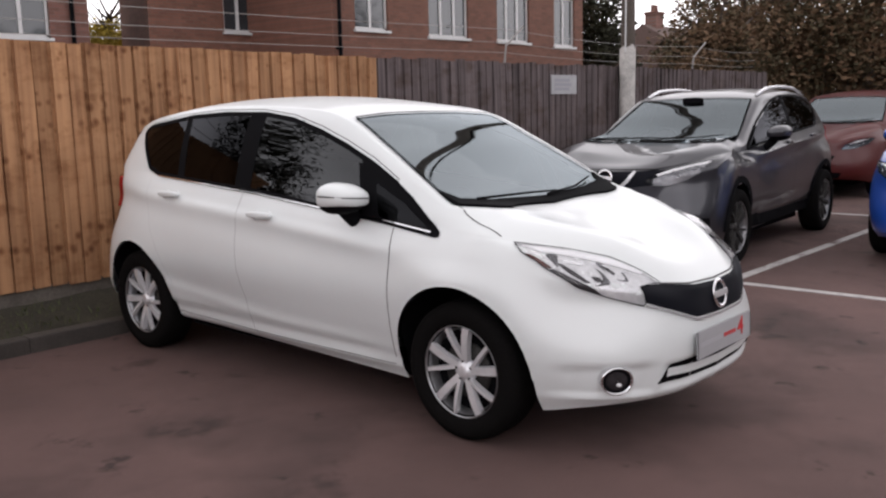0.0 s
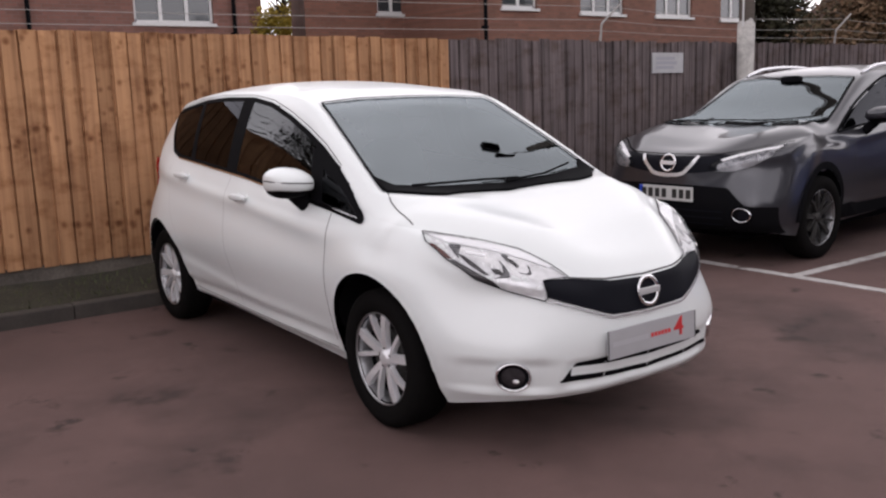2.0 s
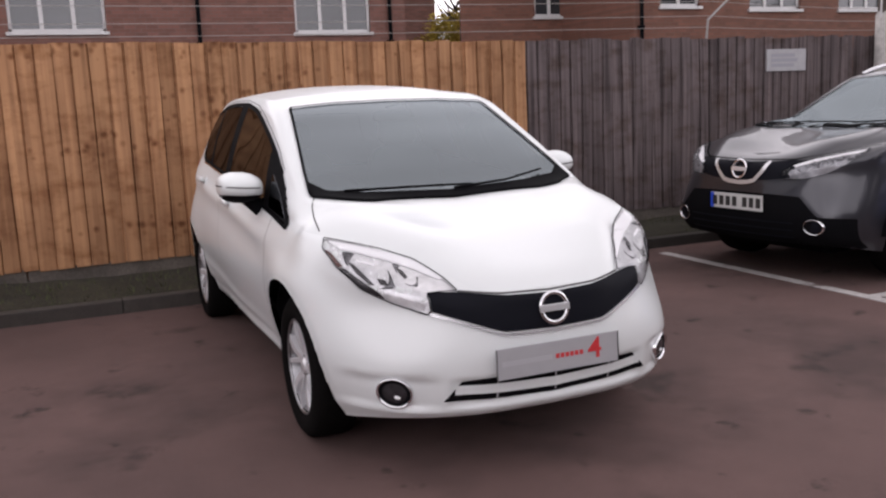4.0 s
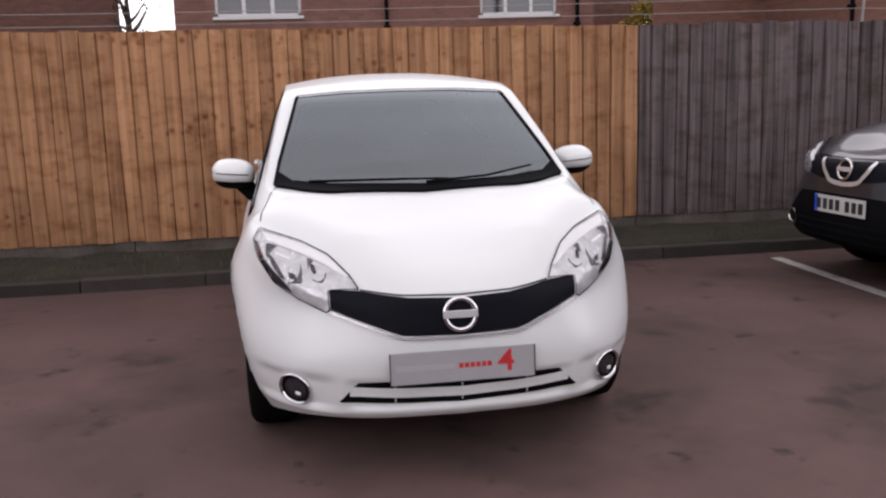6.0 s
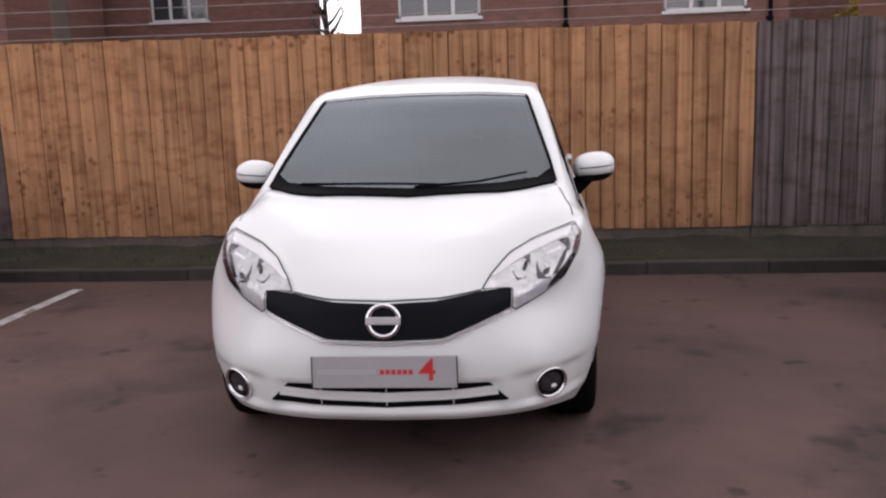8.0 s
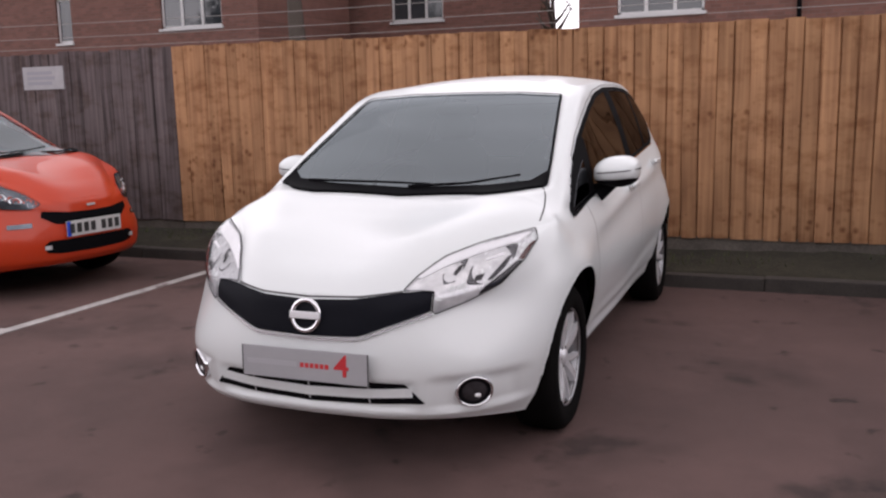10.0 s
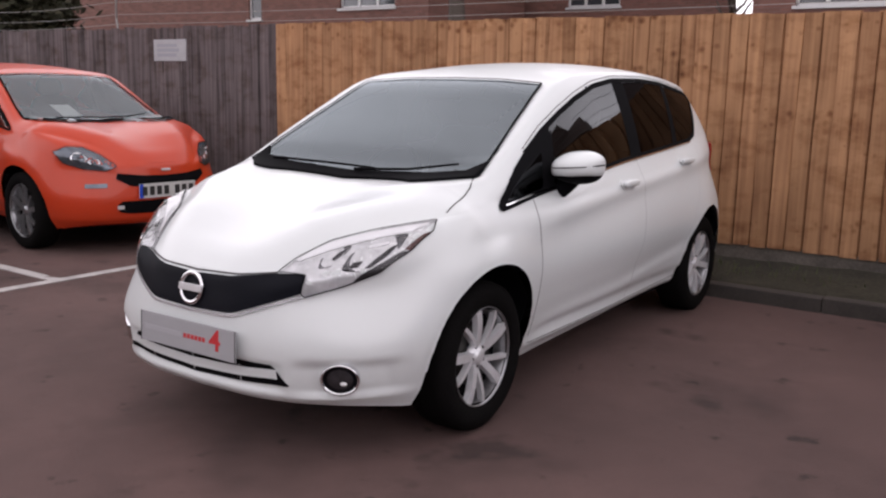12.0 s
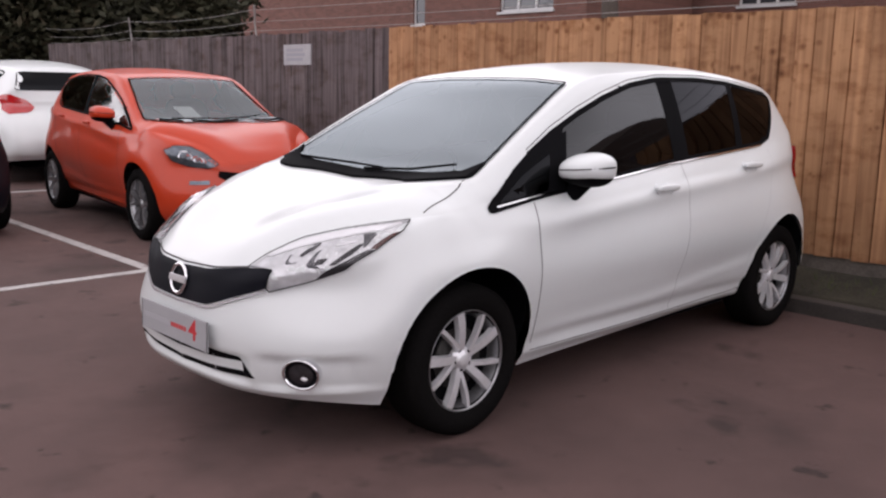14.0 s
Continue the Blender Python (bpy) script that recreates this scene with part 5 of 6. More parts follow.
def small_hatch_face(car):
    """Round-eyed face: teardrop lamps, a thin mouth, a dark lower intake."""
    eye = [(.715, .81), (.65, .850), (.54, .845), (.45, .785), (.385, .70), (.46, .668), (.58, .680), (.68, .725)]
    front_lamp(car, eye, [(.60, .765, .045), (.52, .735, .034)], None, [(.63, .80), (.60, .808), (.575, .80), (.60, .795)], "smoked teardrop headlamp lens", M_SMOKED)
    mouth = [(0, .622), (.20, .628), (.39, .650), (.405, .605), (.31, .548), (0, .532)]
    car.patch("grille", mouth + [(-x, z) for x, z in mouth[-2:0:-1]], "y", 1, M_TRIM, lift=0.004, corner=0.1, label="thin black grille")
    low = [(0, .43), (.38, .43), (.42, .40), (.40, .345), (.30, .33), (0, .325)]
    car.patch("lower_intake", low + [(-x, z) for x, z in low[-2:0:-1]], "y", 1, M_TRIM, lift=0.004, corner=0.1, label="black lower intake")
    emblem = badge(car, 0, .665, .036)
    bpy.data.objects.remove(emblem.children[-1])
    for s in (-1, 1):
        car.seam([(s * .47, .555), (s * .60, .55)], "y", 1, 0.035, M_SMOKED, "side_lamp", 0.006)
        car.seam([(s * .37, .385), (s * .42, .385)], "y", 1, 0.03, M_LAMP, "fog_lamp", 0.012)
    hit, _ = car.put("y", 1, 0, .505)
    p = number_plate(car, hit.y - .014, .505, 0, M_PLATE_WHITE, PLATE_BARS)
    box_part("band", -.26, -.225, -.056, .056, .0042, .005, M_PLATE_BLUE, p)


def plain_face(car):
    """A simpler face for the cars that show only an edge."""
    eye = [(.76, .88), (.60, .86), (.45, .79), (.42, .72), (.55, .73), (.70, .79)]
    front_lamp(car, eye, [(.62, .80, .04)], None, [(.72, .868), (.60, .85), (.50, .80), (.60, .83)], "clear headlamp lens", M_SMOKED)
    car.patch("grille", [(-.36, .64), (.36, .64), (.30, .56), (-.30, .56)], "y", 1, M_TRIM, lift=0.004, corner=0.1)
    car.patch("lower_intake", [(-.45, .40), (.45, .40), (.40, .31), (-.40, .31)], "y", 1, M_TRIM, lift=0.004, corner=0.1)
    hit, _ = car.put("y", 1, 0, .48)
    number_plate(car, hit.y - .014, .48, 0, M_PLATE_WHITE, PLATE_BARS)


Q_Y = mapped([-.82, -.45, 0, .10, .90, 1.5, 2.6, 3.25], [-.90, -.50, 0, .30, 1.08, 1.62, 2.646, 3.42])
Q_Z = mapped([.18, .30, .44, .56, .69, .80, .90, 1.0, 1.1, 1.40, 1.53], [.23, .36, .50, .64, .865, .93, 1.02, 1.09, 1.17, 1.46, 1.585])
other_car("metallic dark grey crossover with silver roof rails, nose to the bay", pose(3.905, 1.69, 0, 0, 0, -86.3), M_GREY, Q_Y, Q_Z, 1.065,
          [(0, .35, .385), (2.646, .35, .385)], .34, .225, 10, M_DARKMETAL, crossover_face, M_PRIVACY, True, True, mirrors=(1,), blunt=0.24, screen=M_FARSCREEN)
P_Y = mapped([-.82, 0, .10, .90, 1.5, 2.6, 3.25], [-.83, 0, .18, .92, 1.48, 2.51, 3.18])
P_Z = mapped([.18, .30, .44, .69, .90, 1.0, 1.1, 1.40, 1.53], [.19, .30, .44, .72, .965, 1.03, 1.11, 1.40, 1.52])
other_car("bright orange small hatchback with a paper on its dashboard", pose(-4.22, 1.81, 0, 0, 0, 85.6), M_ORANGE, P_Y, P_Z, .995,
          [(0, .325, .36), (2.51, .325, .36)], .315, .215, 10, M_BARREL, small_hatch_face, M_CLEARGLASS, mirrors=(-1,), screen=M_CLEARSCREEN)
S_Y = mapped([-.82, 0, .9, 2.6, 3.25], [-.88, 0, .95, 2.64, 3.5])
S_Z = mapped([.18, .30, .69, .90, 1.1, 1.40, 1.53], [.24, .36, .82, 1.02, 1.2, 1.52, 1.66])
other_car("white tall car with dark rear glass, parked beyond the orange one", pose(-12.45, 2.3, 0, 0, 0, -90), M_WHITE, S_Y, S_Z, 1.06,
          [(0, .34, .38), (2.64, .34, .38)], .335, .22, 5, M_ALLOY, plain_face, M_PRIVACY)
other_car("black hatchback parked in the next bay row", pose(-5.6, -0.52, 0, 0, 0, 90), M_GLOSSBLACK, P_Y, P_Z, 1.0,
          [(0, .31, .345), (2.51, .31, .345)], .30, .205, 5, M_DARKMETAL, plain_face, M_PRIVACY)
other_car("deep red family car behind the grey crossover", pose(10.6, 2.35, 0, 0, 0, -88), M_RED, Q_Y, Q_Z, 1.03,
          [(0, .34, .38), (2.646, .34, .38)], .33, .22, 5, M_ALLOY, plain_face, M_PRIVACY, screen=M_FARSCREEN)
other_car("bright blue small hatchback in the next bay", pose(5.35, -0.72, 0, 0, 0, -90), M_BLUE, P_Y, P_Z, 1.0,
          [(0, .31, .345), (2.51, .31, .345)], .30, .205, 5, M_ALLOY, plain_face)

# paper on the orange car's dashboard
paper = box_part("paper_sheet", -.10, .10, -.10, .10, 0, .002, M_PAPER)
paper.matrix_basis = pose(-4.22, 1.81, 0, 0, 0, 85.6) @ pose(-.10, .535, 1.095, 29, 0, 12)
tagged(paper, "white paper sheet lying on the orange car's dashboard", "paper")

# ---- houses behind the fence ----
def house(label, x0, x1, y, depth, h, wall_mat, windows, pipe=None, back=None):
    """A brick house: walls with real openings, windows with frames and panes, a pitched roof."""
    hs = thing("house", label, "house", pose(0, 0, 0))
    xs = sorted({x0, x1, *[w[0] for w in windows], *[w[1] for w in windows]})
    zs = sorted({-0.2, h, *[w[2] for w in windows], *[w[3] for w in windows]})
    bm = bmesh.new()

    def quad(*p):
        bm.faces.new([bm.verts.new(q) for q in p])
    for a, b in zip(xs, xs[1:]):
        for c, d in zip(zs, zs[1:]):
            mx, mz = (a + b) / 2, (c + d) / 2
            if not any(w[0] < mx < w[1] and w[2] < mz < w[3] for w in windows):
                quad((a, y, c), (b, y, c), (b, y, d), (a, y, d))
    for a, b, c, d, _ in windows:
        t = 0.22
        quad((a, y, c), (a, y + t, c), (b, y + t, c), (b, y, c))
        quad((a, y, d), (b, y, d), (b, y + t, d), (a, y + t, d))
        quad((a, y, c), (a, y, d), (a, y + t, d), (a, y + t, c))
        quad((b, y, c), (b, y + t, c), (b, y + t, d), (b, y, d))
    b0, b1 = back or (x0, x1)
    quad((x0, y, -.2), (x0, y, h), (b0, y + depth, h), (b0, y + depth, -.2))
    quad((x1, y, -.2), (b1, y + depth, -.2), (b1, y + depth, h), (x1, y, h))
    quad((b0, y + depth, -.2), (b0, y + depth, h), (b1, y + depth, h), (b1, y + depth, -.2))
    bmesh.ops.remove_doubles(bm, verts=bm.verts, dist=0.001)
    bmesh.ops.recalc_face_normals(bm, faces=bm.faces)
    part("wall", bm, wall_mat, hs)
    bm = bmesh.new()
    e, rise = 0.4, depth * 0.32
    v = [bm.verts.new(q) for q in ((x0 - e, y - e, h), (x1 + e, y - e, h), (b1 + e, y + depth + e, h), (b0 - e, y + depth + e, h), ((x0 + b0) / 2 - e, y + depth / 2, h + rise), ((x1 + b1) / 2 + e, y + depth / 2, h + rise))]
    for f in ((0, 1, 5, 4), (2, 3, 4, 5), (3, 0, 4), (1, 2, 5), (0, 3, 2, 1)):
        bm.faces.new([v[k] for k in f])
    part("roof", bm, M_ROOF, hs)
    for a, b, c, d, n in windows:
        w = new("window")
        w.parent = hs
        yy = y + 0.07
        bm = bmesh.new()
        fr = 0.06
        for q in ((a, b, c, c + fr), (a, b, d - fr, d), (a, a + fr, c, d), (b - fr, b, c, d)):
            box(bm, q[0], q[1], yy, yy + .07, q[2], q[3])
        for k in range(1, n):
            mx = a + (b - a) * k / n
            box(bm, mx - .04, mx + .04, yy - .004, yy + .066, c + .01, d - .01)
        part("frame", bm, M_UPVC, w)
        for k in range(n):
            box_part("pane", a + (b - a) * k / n + .03, a + (b - a) * (k + 1) / n - .03, yy + .03, yy + .045, c + .04, d - .04, M_HOUSE_GLASS, w)
        box_part("sill", a - .05, b + .05, y - .06, yy + .05, c - .07, c - .003, M_UPVC, w, 0.008)
        if n == 3:
            box_part("curtain", a + .03, a + (b - a) * .3, yy + .09, yy + .10, c + .02, d - .03, M_CURTAIN, w)
    for px in pipe or ():
        bm = bmesh.new()
        tube(bm, [(px, y - .08, .0), (px, y - .08, h - .1)], .045, .045, 10)
        for z in (1.2, 2.9, 4.4):
            box(bm, px - .07, px + .07, y - .1, y, z - .03, z + .03)
        part("downpipe", bm, M_TRIM, hs)
    return hs


house("terraced red-brick house with white-framed windows", -3.15, 6.15, 16.5, 8, 5.5, M_BRICK_DARK, [(3.52, 5.29, 3.12, 4.45, 3), (-2.30, -.46, 3.18, 4.45, 3)], (5.75, 1.4))
house("red-brick house with a small side window", 7.58, 12.6, 16.5, 6.9, 5.5, M_BRICK, [(9.62, 10.52, 3.46, 4.6, 2)], (), (10.7, 13.6))
house("long red-brick block with a row of white windows", 10.4, 20.75, 13.4, 9, 5.6, M_BRICK, [(11.1, 12.2, 3.36, 4.7, 2), (13.65, 15.22, 3.30, 4.7, 3), (16.45, 17.95, 3.29, 4.7, 3), (19.2, 20.3, 3.25, 4.7, 2)], (10.55,))
house("dull brick house set back behind the others", -15.0, -5.3, 22, 8, 6, M_BRICK_DARK, [(-10.3, -8.6, 3.85, 5.0, 3)], (), (-15.0, -8.0))
house("dull brick house far beyond the gap", 4.0, 11.6, 27.5, 7, 5.6, M_BRICK_DARK, [], ())
house("dull brick wing with white-framed windows", -30.0, -11.5, 16.5, 5, 5.4, M_BRICK_DARK, [(-14.55, -12.6, 3.5, 4.6, 3), (-18.2, -17.65, 3.28, 4.5, 1)], ())

far_house = house("far brown-roofed brick house with a chimney, beyond the trees", 33.0, 41.0, 14.0, 8, 2.4, M_BRICK_DARK, [], ())
far_roof = next(c for c in far_house.children if c.name.startswith("roof"))
bm = box(bmesh.new(), 33.3, 34.0, 17.72, 18.28, 4.3, 5.55, .02)
box(bm, 33.24, 34.06, 17.66, 18.34, 5.45, 5.53)
for px in (33.5, 33.8):
    tube(bm, [(px, 18.0, 5.5), (px, 18.0, 5.85)], .10, .085, 10)
part("chimney", bm, M_BRICK_DARK, far_roof, "brick chimney with two pots")

# ---- trees and hedge ----
def leafy(centre, spread, count, size, rnd):
    """Many small leaves, each a slim quad, gathered in clumps with gaps."""
    g = np.random.default_rng(rnd.randrange(10 ** 6))
    n = max(8, count // 130)
    d = g.normal(size=(n, 3))
    d *= (g.random(n) ** 0.4 / np.linalg.norm(d, axis=1))[:, None]
    mid = np.array(centre) + d * np.array(spread)
    k = g.integers(0, n, count)
    p = mid[k] + g.normal(size=(count, 3)) * (g.uniform(.12, .30, n)[k] * min(spread))[:, None] * (1, 1, .8)
    a = g.uniform(-1, 1, (count, 3)) * (1, 1, .6)
    a /= np.linalg.norm(a, axis=1)[:, None]
    b = np.cross(a, g.uniform(-1, 1, (count, 3)))
    b /= np.linalg.norm(b, axis=1)[:, None]
    s = size * g.uniform(.6, 1.4, count)[:, None]
    v = np.stack([p - a * s, p + b * s * .45, p + a * s, p - b * s * .45], 1).reshape(-1, 3)
    me = bpy.data.meshes.new("crown")
    me.from_pydata(v.tolist(), [], np.arange(4 * count).reshape(-1, 4).tolist())
    return me


def tree(label, x, y, h, spread, leaf_mat, count, size, seed, low=0.45):
    rnd = random.Random(seed)
    t = thing("tree", label, "tree", pose(x, y, 0))
    bm = bmesh.new()
    top = Vector((rnd.uniform(-.3, .3), rnd.uniform(-.3, .3), h * .75))
    trunk = [(0, 0, -.1), (rnd.uniform(-.08, .08), rnd.uniform(-.08, .08), h * .3), tuple(top * .7), tuple(top)]
    tube(bm, trunk, h * .028 + .03, .03, 10)
    for k in range(14):
        f = rnd.uniform(.35, .95)
        base = Vector(trunk[1]).lerp(top, f)
        a = k * 2.4 + rnd.random()
        end = base + Vector((math.cos(a) * spread[0] * .8, math.sin(a) * spread[1] * .8, rnd.uniform(.1, .45) * h * .5))
        mid = base.lerp(end, .5) + Vector((0, 0, -.1 * rnd.random()))
        tube(bm, [tuple(base), tuple(mid), tuple(end)], .05, .012, 6)
    part("trunk", bm, M_BARK, t, smooth=True)
    me = leafy((0, 0, h * (1 + low) / 2), spread, count, size, rnd)
    me.materials.append(leaf_mat)
    new("crown", me).parent = t
    return t


tree("autumn tree with brown and green leaves behind the fence", 12.2, 4.95, 3.6, (1.6, .8, 1.2), M_LEAF_BROWN, 26000, .048, 11, .0)
tree("autumn tree with brown and green leaves behind the fence", 14.4, 5.3, 4.8, (2.1, 1.2, 1.9), M_LEAF_BROWN, 30000, .050, 12, .0)
tree("dull green tree among brown ones beyond the fence", 18.4, 7.4, 3.4, (1.5, 1.4, 1.2), M_LEAF_DARK, 9000, .07, 13, .0)
tree("autumn tree with brown and green leaves beyond the cars", 16.8, 3.6, 5.7, (2.2, 2.2, 2.3), M_LEAF_BROWN, 28000, .060, 14, .0)
tree("tall rust-brown tree at the end of the yard", 20.5, 0.5, 7.0, (2.8, 3.2, 3.3), M_LEAF_BROWN, 24000, .085, 20, .0)
tree("tall dull green tree at the end of the yard", 21.4, 6.2, 4.4, (2.4, 2.2, 1.6), M_LEAF_DARK, 9000, .09, 21, .0)
tree("dark green tree beside the end of the brick block", 22.8, 14.3, 6.6, (1.3, 1.2, 2.8), M_LEAF_DARK, 12000, .09, 23, .0)
tree("small yellowing tree in the gap between the houses", 11.4, 26.0, 6.6, (1.0, .8, 1.2), M_LEAF_YELLOW, 9000, .06, 15, .1)
tree("thin bare-branched tree in the gap between houses", -4.75, 20.5, 6.0, (.6, .6, 1.3), M_LEAF_BROWN, 260, .05, 16, .4)
tree("dark evergreen tree beside the old fence", -16.2, 7.2, 6.2, (2.2, 1.5, 3.0), M_LEAF_DARK, 40000, .10, 17, .0)
tree("dark evergreen tree beside the old fence", -18.6, 5.0, 6.5, (2.4, 2.4, 3.2), M_LEAF_DARK, 40000, .10, 18, .0)
tree("dark evergreen tree closing the yard's far side", -20.5, 0.5, 7.0, (2.4, 3.2, 3.2), M_LEAF_DARK, 36000, .12, 22, .0)
tree("tall thinning tree behind the houses and the fence", -8.6, 13.6, 9.0, (2.4, 2.0, 2.2), M_LEAF_DARK, 4200, .10, 41, .5)
# added out of view: dark crowns that block low sky from the cars' reflections
for k, (x, h) in enumerate(((-1.5, 4.2), (5.0, 6.0), (11.5, 5.5), (17.5, 6.5))):
    tree("unseen dark tree added along the near wall to dim reflections", x, -12.2, h, (3.3, 1.5, h * .42), M_LEAF_DARK, 12000, .13, 30 + k, .0)

# ---- pole, wires, brackets, notices ----
pole = thing("utility_pole", "dark wooden pole with flaking white paint below", "pole", pose(6.72, 3.585, 0))
bm = bmesh.new()
tube(bm, [(0, 0, -.2), (.02, 0, 2.5), (.03, .02, 5), (.03, .03, 7.5)], .092, .078, 14)
part("shaft", bm, M_POLE_WOOD, pole, smooth=True)
bm = bmesh.new()
ring = 22
rows = []
for k in range(ring):
    a = k * math.tau / ring
    ztop = 2.16 + .07 * noise.noise((math.cos(a) * 2, math.sin(a) * 2, .3))
    rows.append([bm.verts.new((.102 * math.cos(a) + .01 * z / 2, .102 * math.sin(a), z)) for z in (0.0, .7, 1.4, ztop)])
for k in range(ring):
    a, b = rows[k], rows[(k + 1) % ring]
    for i in range(3):
        bm.faces.new((a[i], b[i], b[i + 1], a[i + 1]))
part("white_band", bm, M_POLE_PAINT, pole, "flaking white painted lower part", smooth=True)
bm = bmesh.new()
tube(bm, [(-.095, -.03, 2.1), (-.085, -.03, 5)], .010, .010, 6)
part("conduit", bm, M_UPVC, pole)
# a long curved arm with two floodlights, high over the bays
arm_pts = [(.03, .02, 5.6), (-.52, -.33, 5.95), (-1.32, -.73, 6.0), (-2.22, -1.10, 5.65), (-2.94, -1.34, 5.08)]
bm = bmesh.new()
tube(bm, arm_pts, .02, .015, 8)
part("lamp_arm", bm, M_TRIM, pole, "long curved dark arm", smooth=True)
for dx, dy in ((-.06, .10), (.05, -.12)):
    bm = box(bmesh.new(), -.10, .10, -.075, .075, -.045, .045, .012)
    bm.transform(pose(-3.02 + dx, -1.355 + dy, 4.96, 10, 5, -18))
    part("floodlight", bm, M_TRIM, pole, "boxy dark floodlight, switched off")

ARMS = (-10.6, -7.0, 4.6, 9.2)
for k, x in enumerate(ARMS):
    arm = thing("wire_post", "thin cranked iron post carrying wire over the fence", "post", pose(x, FENCE_Y + .2, 0), "wire posts")
    bm = bmesh.new()
    lean = .22 if k > 1 else .12
    tube(bm, [(0, 0, 0), (0, 0, 1.95), (0, -.02, 2.12), (lean, -.10, 2.34)], .014, .012, 8)
    part("shaft", bm, M_WIRE, arm)
for z, dy, sag in ((2.02, .19, .035), (2.13, .16, .05), (2.27, .12, .06)):
    bm = bmesh.new()
    pts = []
    ends = (-14.0, *ARMS, 12.0)
    for a, b in zip(ends, ends[1:]):
        for f in np.linspace(0, 1, 6)[:-1]:
            pts.append((a + (b - a) * f, FENCE_Y + dy + .02 * math.sin(a * 3), z - sag * 4 * f * (1 - f) + .03 * math.sin(a * 1.7) * (1 - f) + .03 * math.sin(b * 1.7) * f))
    tube(bm, pts, .003, .003, 5)
    tagged(part("fence_wire", bm, M_WIRE), "slack strand of galvanised wire above the fence", "wire", "fence wires")


def notice(x0, x1, z0, z1, y):
    n = thing("notice_board", "small pale notice board screwed to the grey fence", "sign", pose((x0 + x1) / 2, y, (z0 + z1) / 2), "notices")
    w, h = (x1 - x0) / 2, (z1 - z0) / 2
    part("board", box(bmesh.new(), -w, w, -.008, .008, -h, h, .003), M_SIGN, n)
    rnd = random.Random(int(x0 * 10))
    for k in range(3):
        zz = h * (.45 - .45 * k)
        box_part("print", -w * .78, w * rnd.uniform(.3, .8), -.0095, -.0082, zz - .018, zz + .018, M_INK, n)


notice(5.175, 5.70, 1.575, 1.80, FENCE_Y - .035)
notice(-6.02, -5.47, 1.60, 1.835, FENCE_Y - .035)
box_part("patch_board", -6.0, -5.55, FENCE_Y - .034, FENCE_Y - .026, .45, 1.60, M_WOOD_OLD, None, .002)
tagged(bpy.data.objects["patch_board"], "plain dark board patched onto the grey fence", "board")

# plain walls that close the yard behind the camera
for x0, x1, y0, y1, h in ((-19, 22, -14.3, -14, 2.6), (-19.3, -19, -14, -2.0, 2.6), (22, 22.3, -14, -2.0, 2.6)):
    w = box_part("wall_yard", x0, x1, y0, y1, -.1, h, M_BRICK_DARK)
    tagged(w, "plain brick wall closing the yard", "wall", kind="structure")


# ---- fences, kerb ----
def board_mesh(name, width, mat, thick, rnd, wave, groove=0.014):
    """A feather-edged board with uneven edges: thin at one edge, thick at the other, where it steps back to the next."""
    w, t0, t1 = width / 2, thick, 0.007
    verts, faces = [], []
    rows = (0.0, .24, .5, .76, 1.0)
    for z in rows:
        a, b, c = (rnd.uniform(-wave, wave) for _ in range(3))
        verts += [(-w - .014, -t1 + .003, z), (-w + groove + a, -t1, z), (-w + groove + a, -t0 + c, z), (w + b, -t1 - groove + c, z), (w + .012, 0, z), (-w - .014, 0, z)]
    for k in range(len(rows) - 1):
        faces += [(6 * k + q, 6 * k + (q + 1) % 6, 6 * k + 6 + (q + 1) % 6, 6 * k + 6 + q) for q in range(5)]
    n = 6 * (len(rows) - 1)
    faces += [(5, 4, 3, 2, 1, 0), tuple(range(n, n + 6))]
    me = bpy.data.meshes.new(name)
    me.from_pydata(verts, [], faces)
    me.materials.append(mat)
    return me


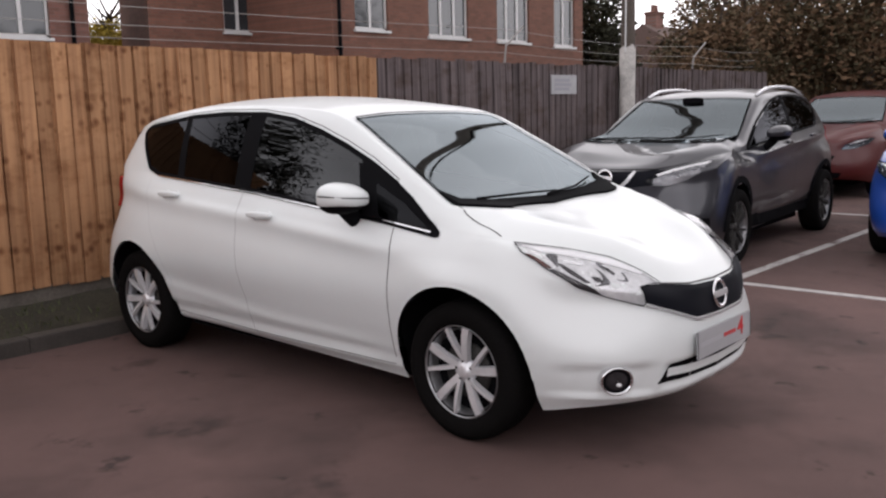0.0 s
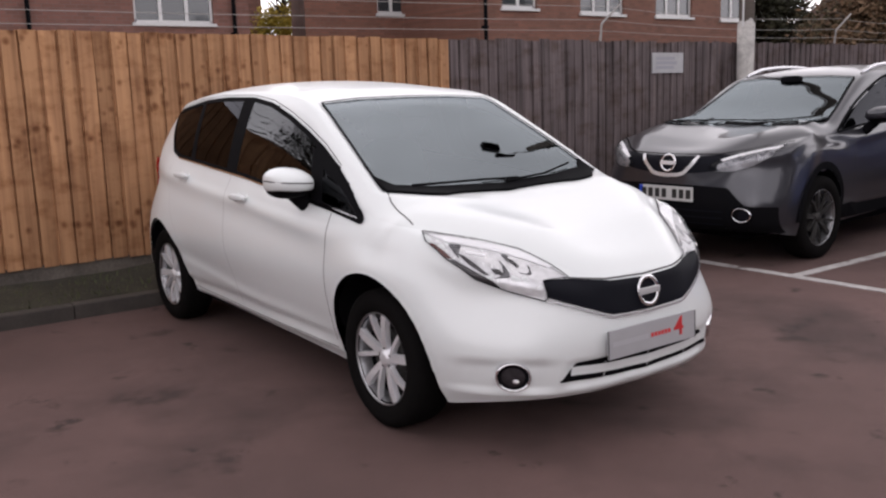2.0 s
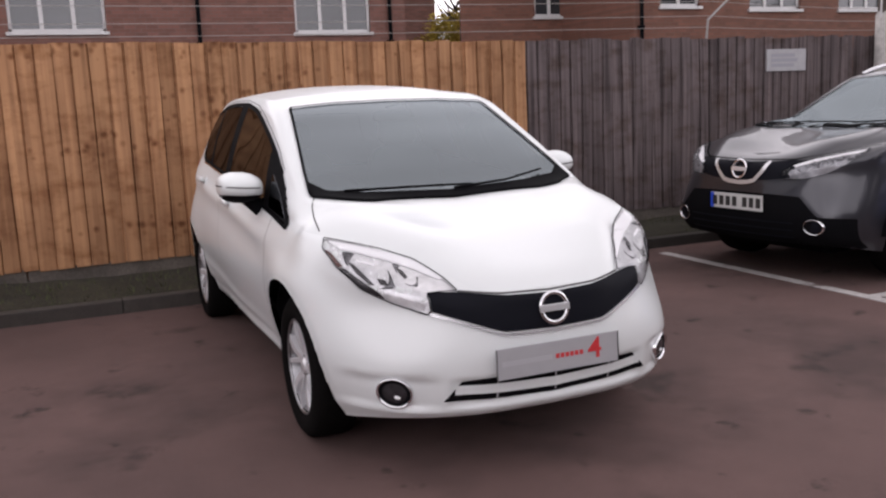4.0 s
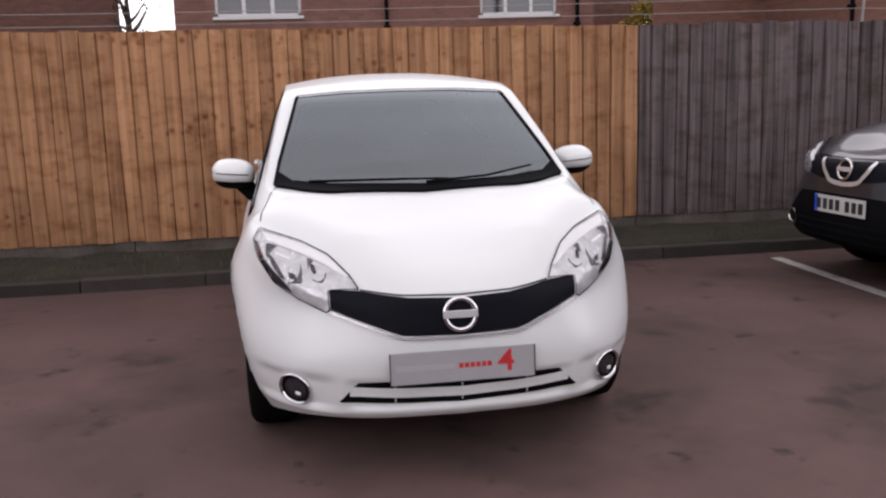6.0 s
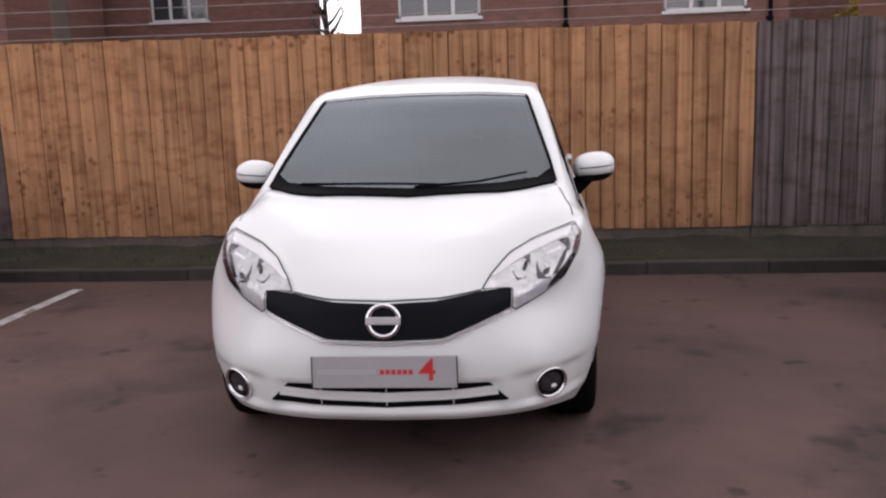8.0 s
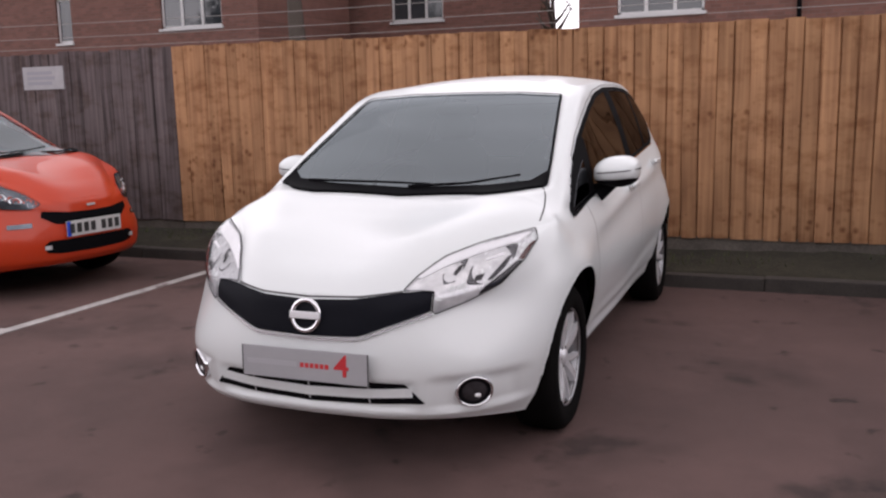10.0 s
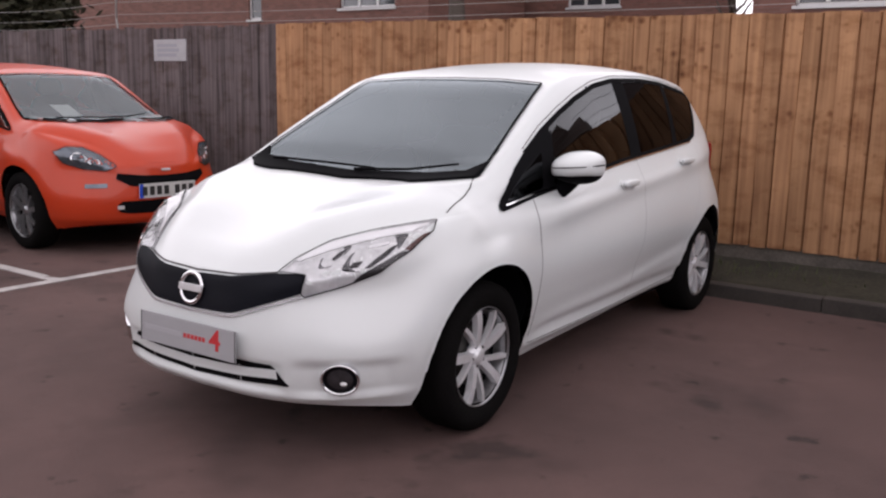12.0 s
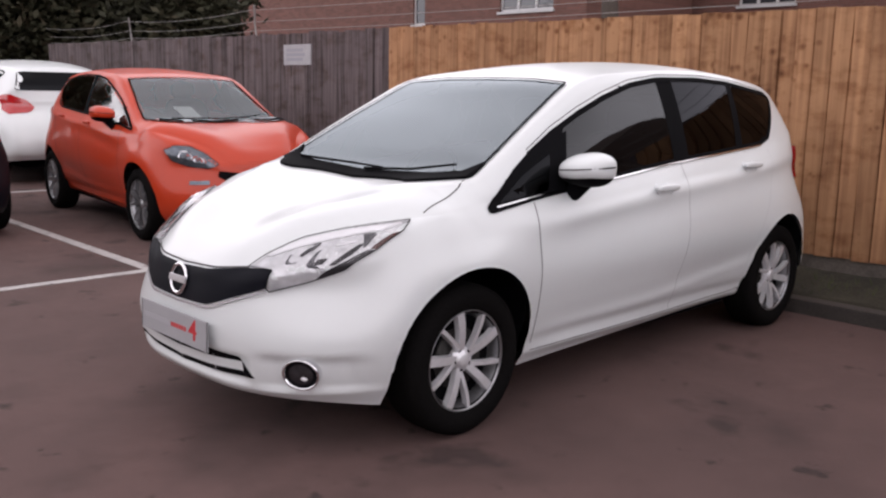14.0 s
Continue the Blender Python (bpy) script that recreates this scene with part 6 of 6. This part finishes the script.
def fence(label, x0, x1, pitch, mat, top0, top1, seed, wobble, thick):
    rnd = random.Random(seed)
    f = thing("fence", label, "fence", pose(0, FENCE_Y, 0))
    kinds = [board_mesh("board", pitch, mat, thick * rnd.uniform(.75, 1.1), rnd, .0055) for _ in range(9)]
    count = max(1, round((x1 - x0) / pitch))
    step = (x1 - x0) / count
    for i in range(count):
        x = x0 + (i + 0.5) * step
        top = top0 + (top1 - top0) * (i + 0.5) / count + rnd.uniform(-wobble, wobble)
        low = 0.27 + rnd.uniform(-0.006, 0.006)
        m = pose(x, -0.004 * (i % 2) + rnd.uniform(-0.002, 0.002), low, 0, rnd.uniform(-1, 1) * wobble * 40, rnd.uniform(-1.5, 1.5))
        shared("board", rnd.choice(kinds), f, m @ Matrix.Diagonal((1, 1, top - low, 1)))
    for z in (0.42, 1.1, 1.75):
        box_part("rail", x0, x1, 0.002, 0.05, z - 0.04, z + 0.04, mat, f)
    n = max(2, round((x1 - x0) / 1.85))
    for i in range(n + 1):
        x = x0 + 0.06 + (x1 - x0 - 0.12) * i / n
        box_part("post", x - 0.05, x + 0.05, 0.052, 0.15, 0.05, (top0 + top1) / 2 - 0.03, mat, f, 0.008)
    for i in range(n):
        a, b = x0 + (x1 - x0) * i / n, x0 + (x1 - x0) * (i + 1) / n
        box_part("gravel_board", a + 0.004, b - 0.004, -0.012, 0.04, 0.06, 0.285, M_GRAVELBOARD, f, 0.006)
    return f


fence("new orange-brown feather-edge timber fence", JOIN_B, JOIN_A, 0.124, M_WOOD_NEW, 1.97, 1.925, 3, 0.008, 0.040)
fence("old weathered grey timber fence with uneven boards", JOIN_A, 11.5, 0.115, M_WOOD_OLD, 1.925, 1.92, 5, 0.014, 0.032)
fence("old weathered grey timber fence with uneven boards", -13.5, JOIN_B, 0.13, M_WOOD_OLD, 2.0, 1.96, 9, 0.014, 0.032)

kerb = thing("kerb", "low weathered concrete kerb along the verge", "kerb", kind="structure")
bm = box(bmesh.new(), -0.455, 0.455, 3.035, 3.155, -0.15, 0.095, 0.012)
kerb_mesh = bpy.data.meshes.new("kerb_stone")
bm.to_mesh(kerb_mesh)
bm.free()
kerb_mesh.materials.append(M_KERB)
for i in range(34):
    shared("kerb_stone", kerb_mesh, kerb, pose(-15.5 + 0.915 * i, 0.004 * math.sin(i * 2.1), 0.004 * math.sin(i * 1.7)))

# moss tufts and grass blades on the verge, past counting
rnd = random.Random(21)
bm = bmesh.new()
for _ in range(5200):
    x, f = rnd.uniform(-12, 11), rnd.random()
    y = 3.17 + (FENCE_Y - 3.20) * f
    if noise.noise((x * 1.3, y * 4, 7.7)) < -.05:
        continue
    z = 0.075 + 0.13 * (y - 3.155) / (FENCE_Y + .1 - 3.155) + 0.03 * noise.noise((x * 2.3, y * 5, 1.7)) - .008
    a, h, w = rnd.uniform(0, math.tau), rnd.uniform(.02, .07), rnd.uniform(.003, .007)
    c, s = math.cos(a), math.sin(a)
    lx, ly = rnd.uniform(-.03, .03), rnd.uniform(-.03, .03)
    bm.faces.new([bm.verts.new(q) for q in ((x - c * w, y - s * w, z), (x + c * w, y + s * w, z), (x + lx, y + ly, z + h))])
tagged(part("grass", bm, M_GRASS), "short dull grass and moss on the verge", "grass", kind="stuff")
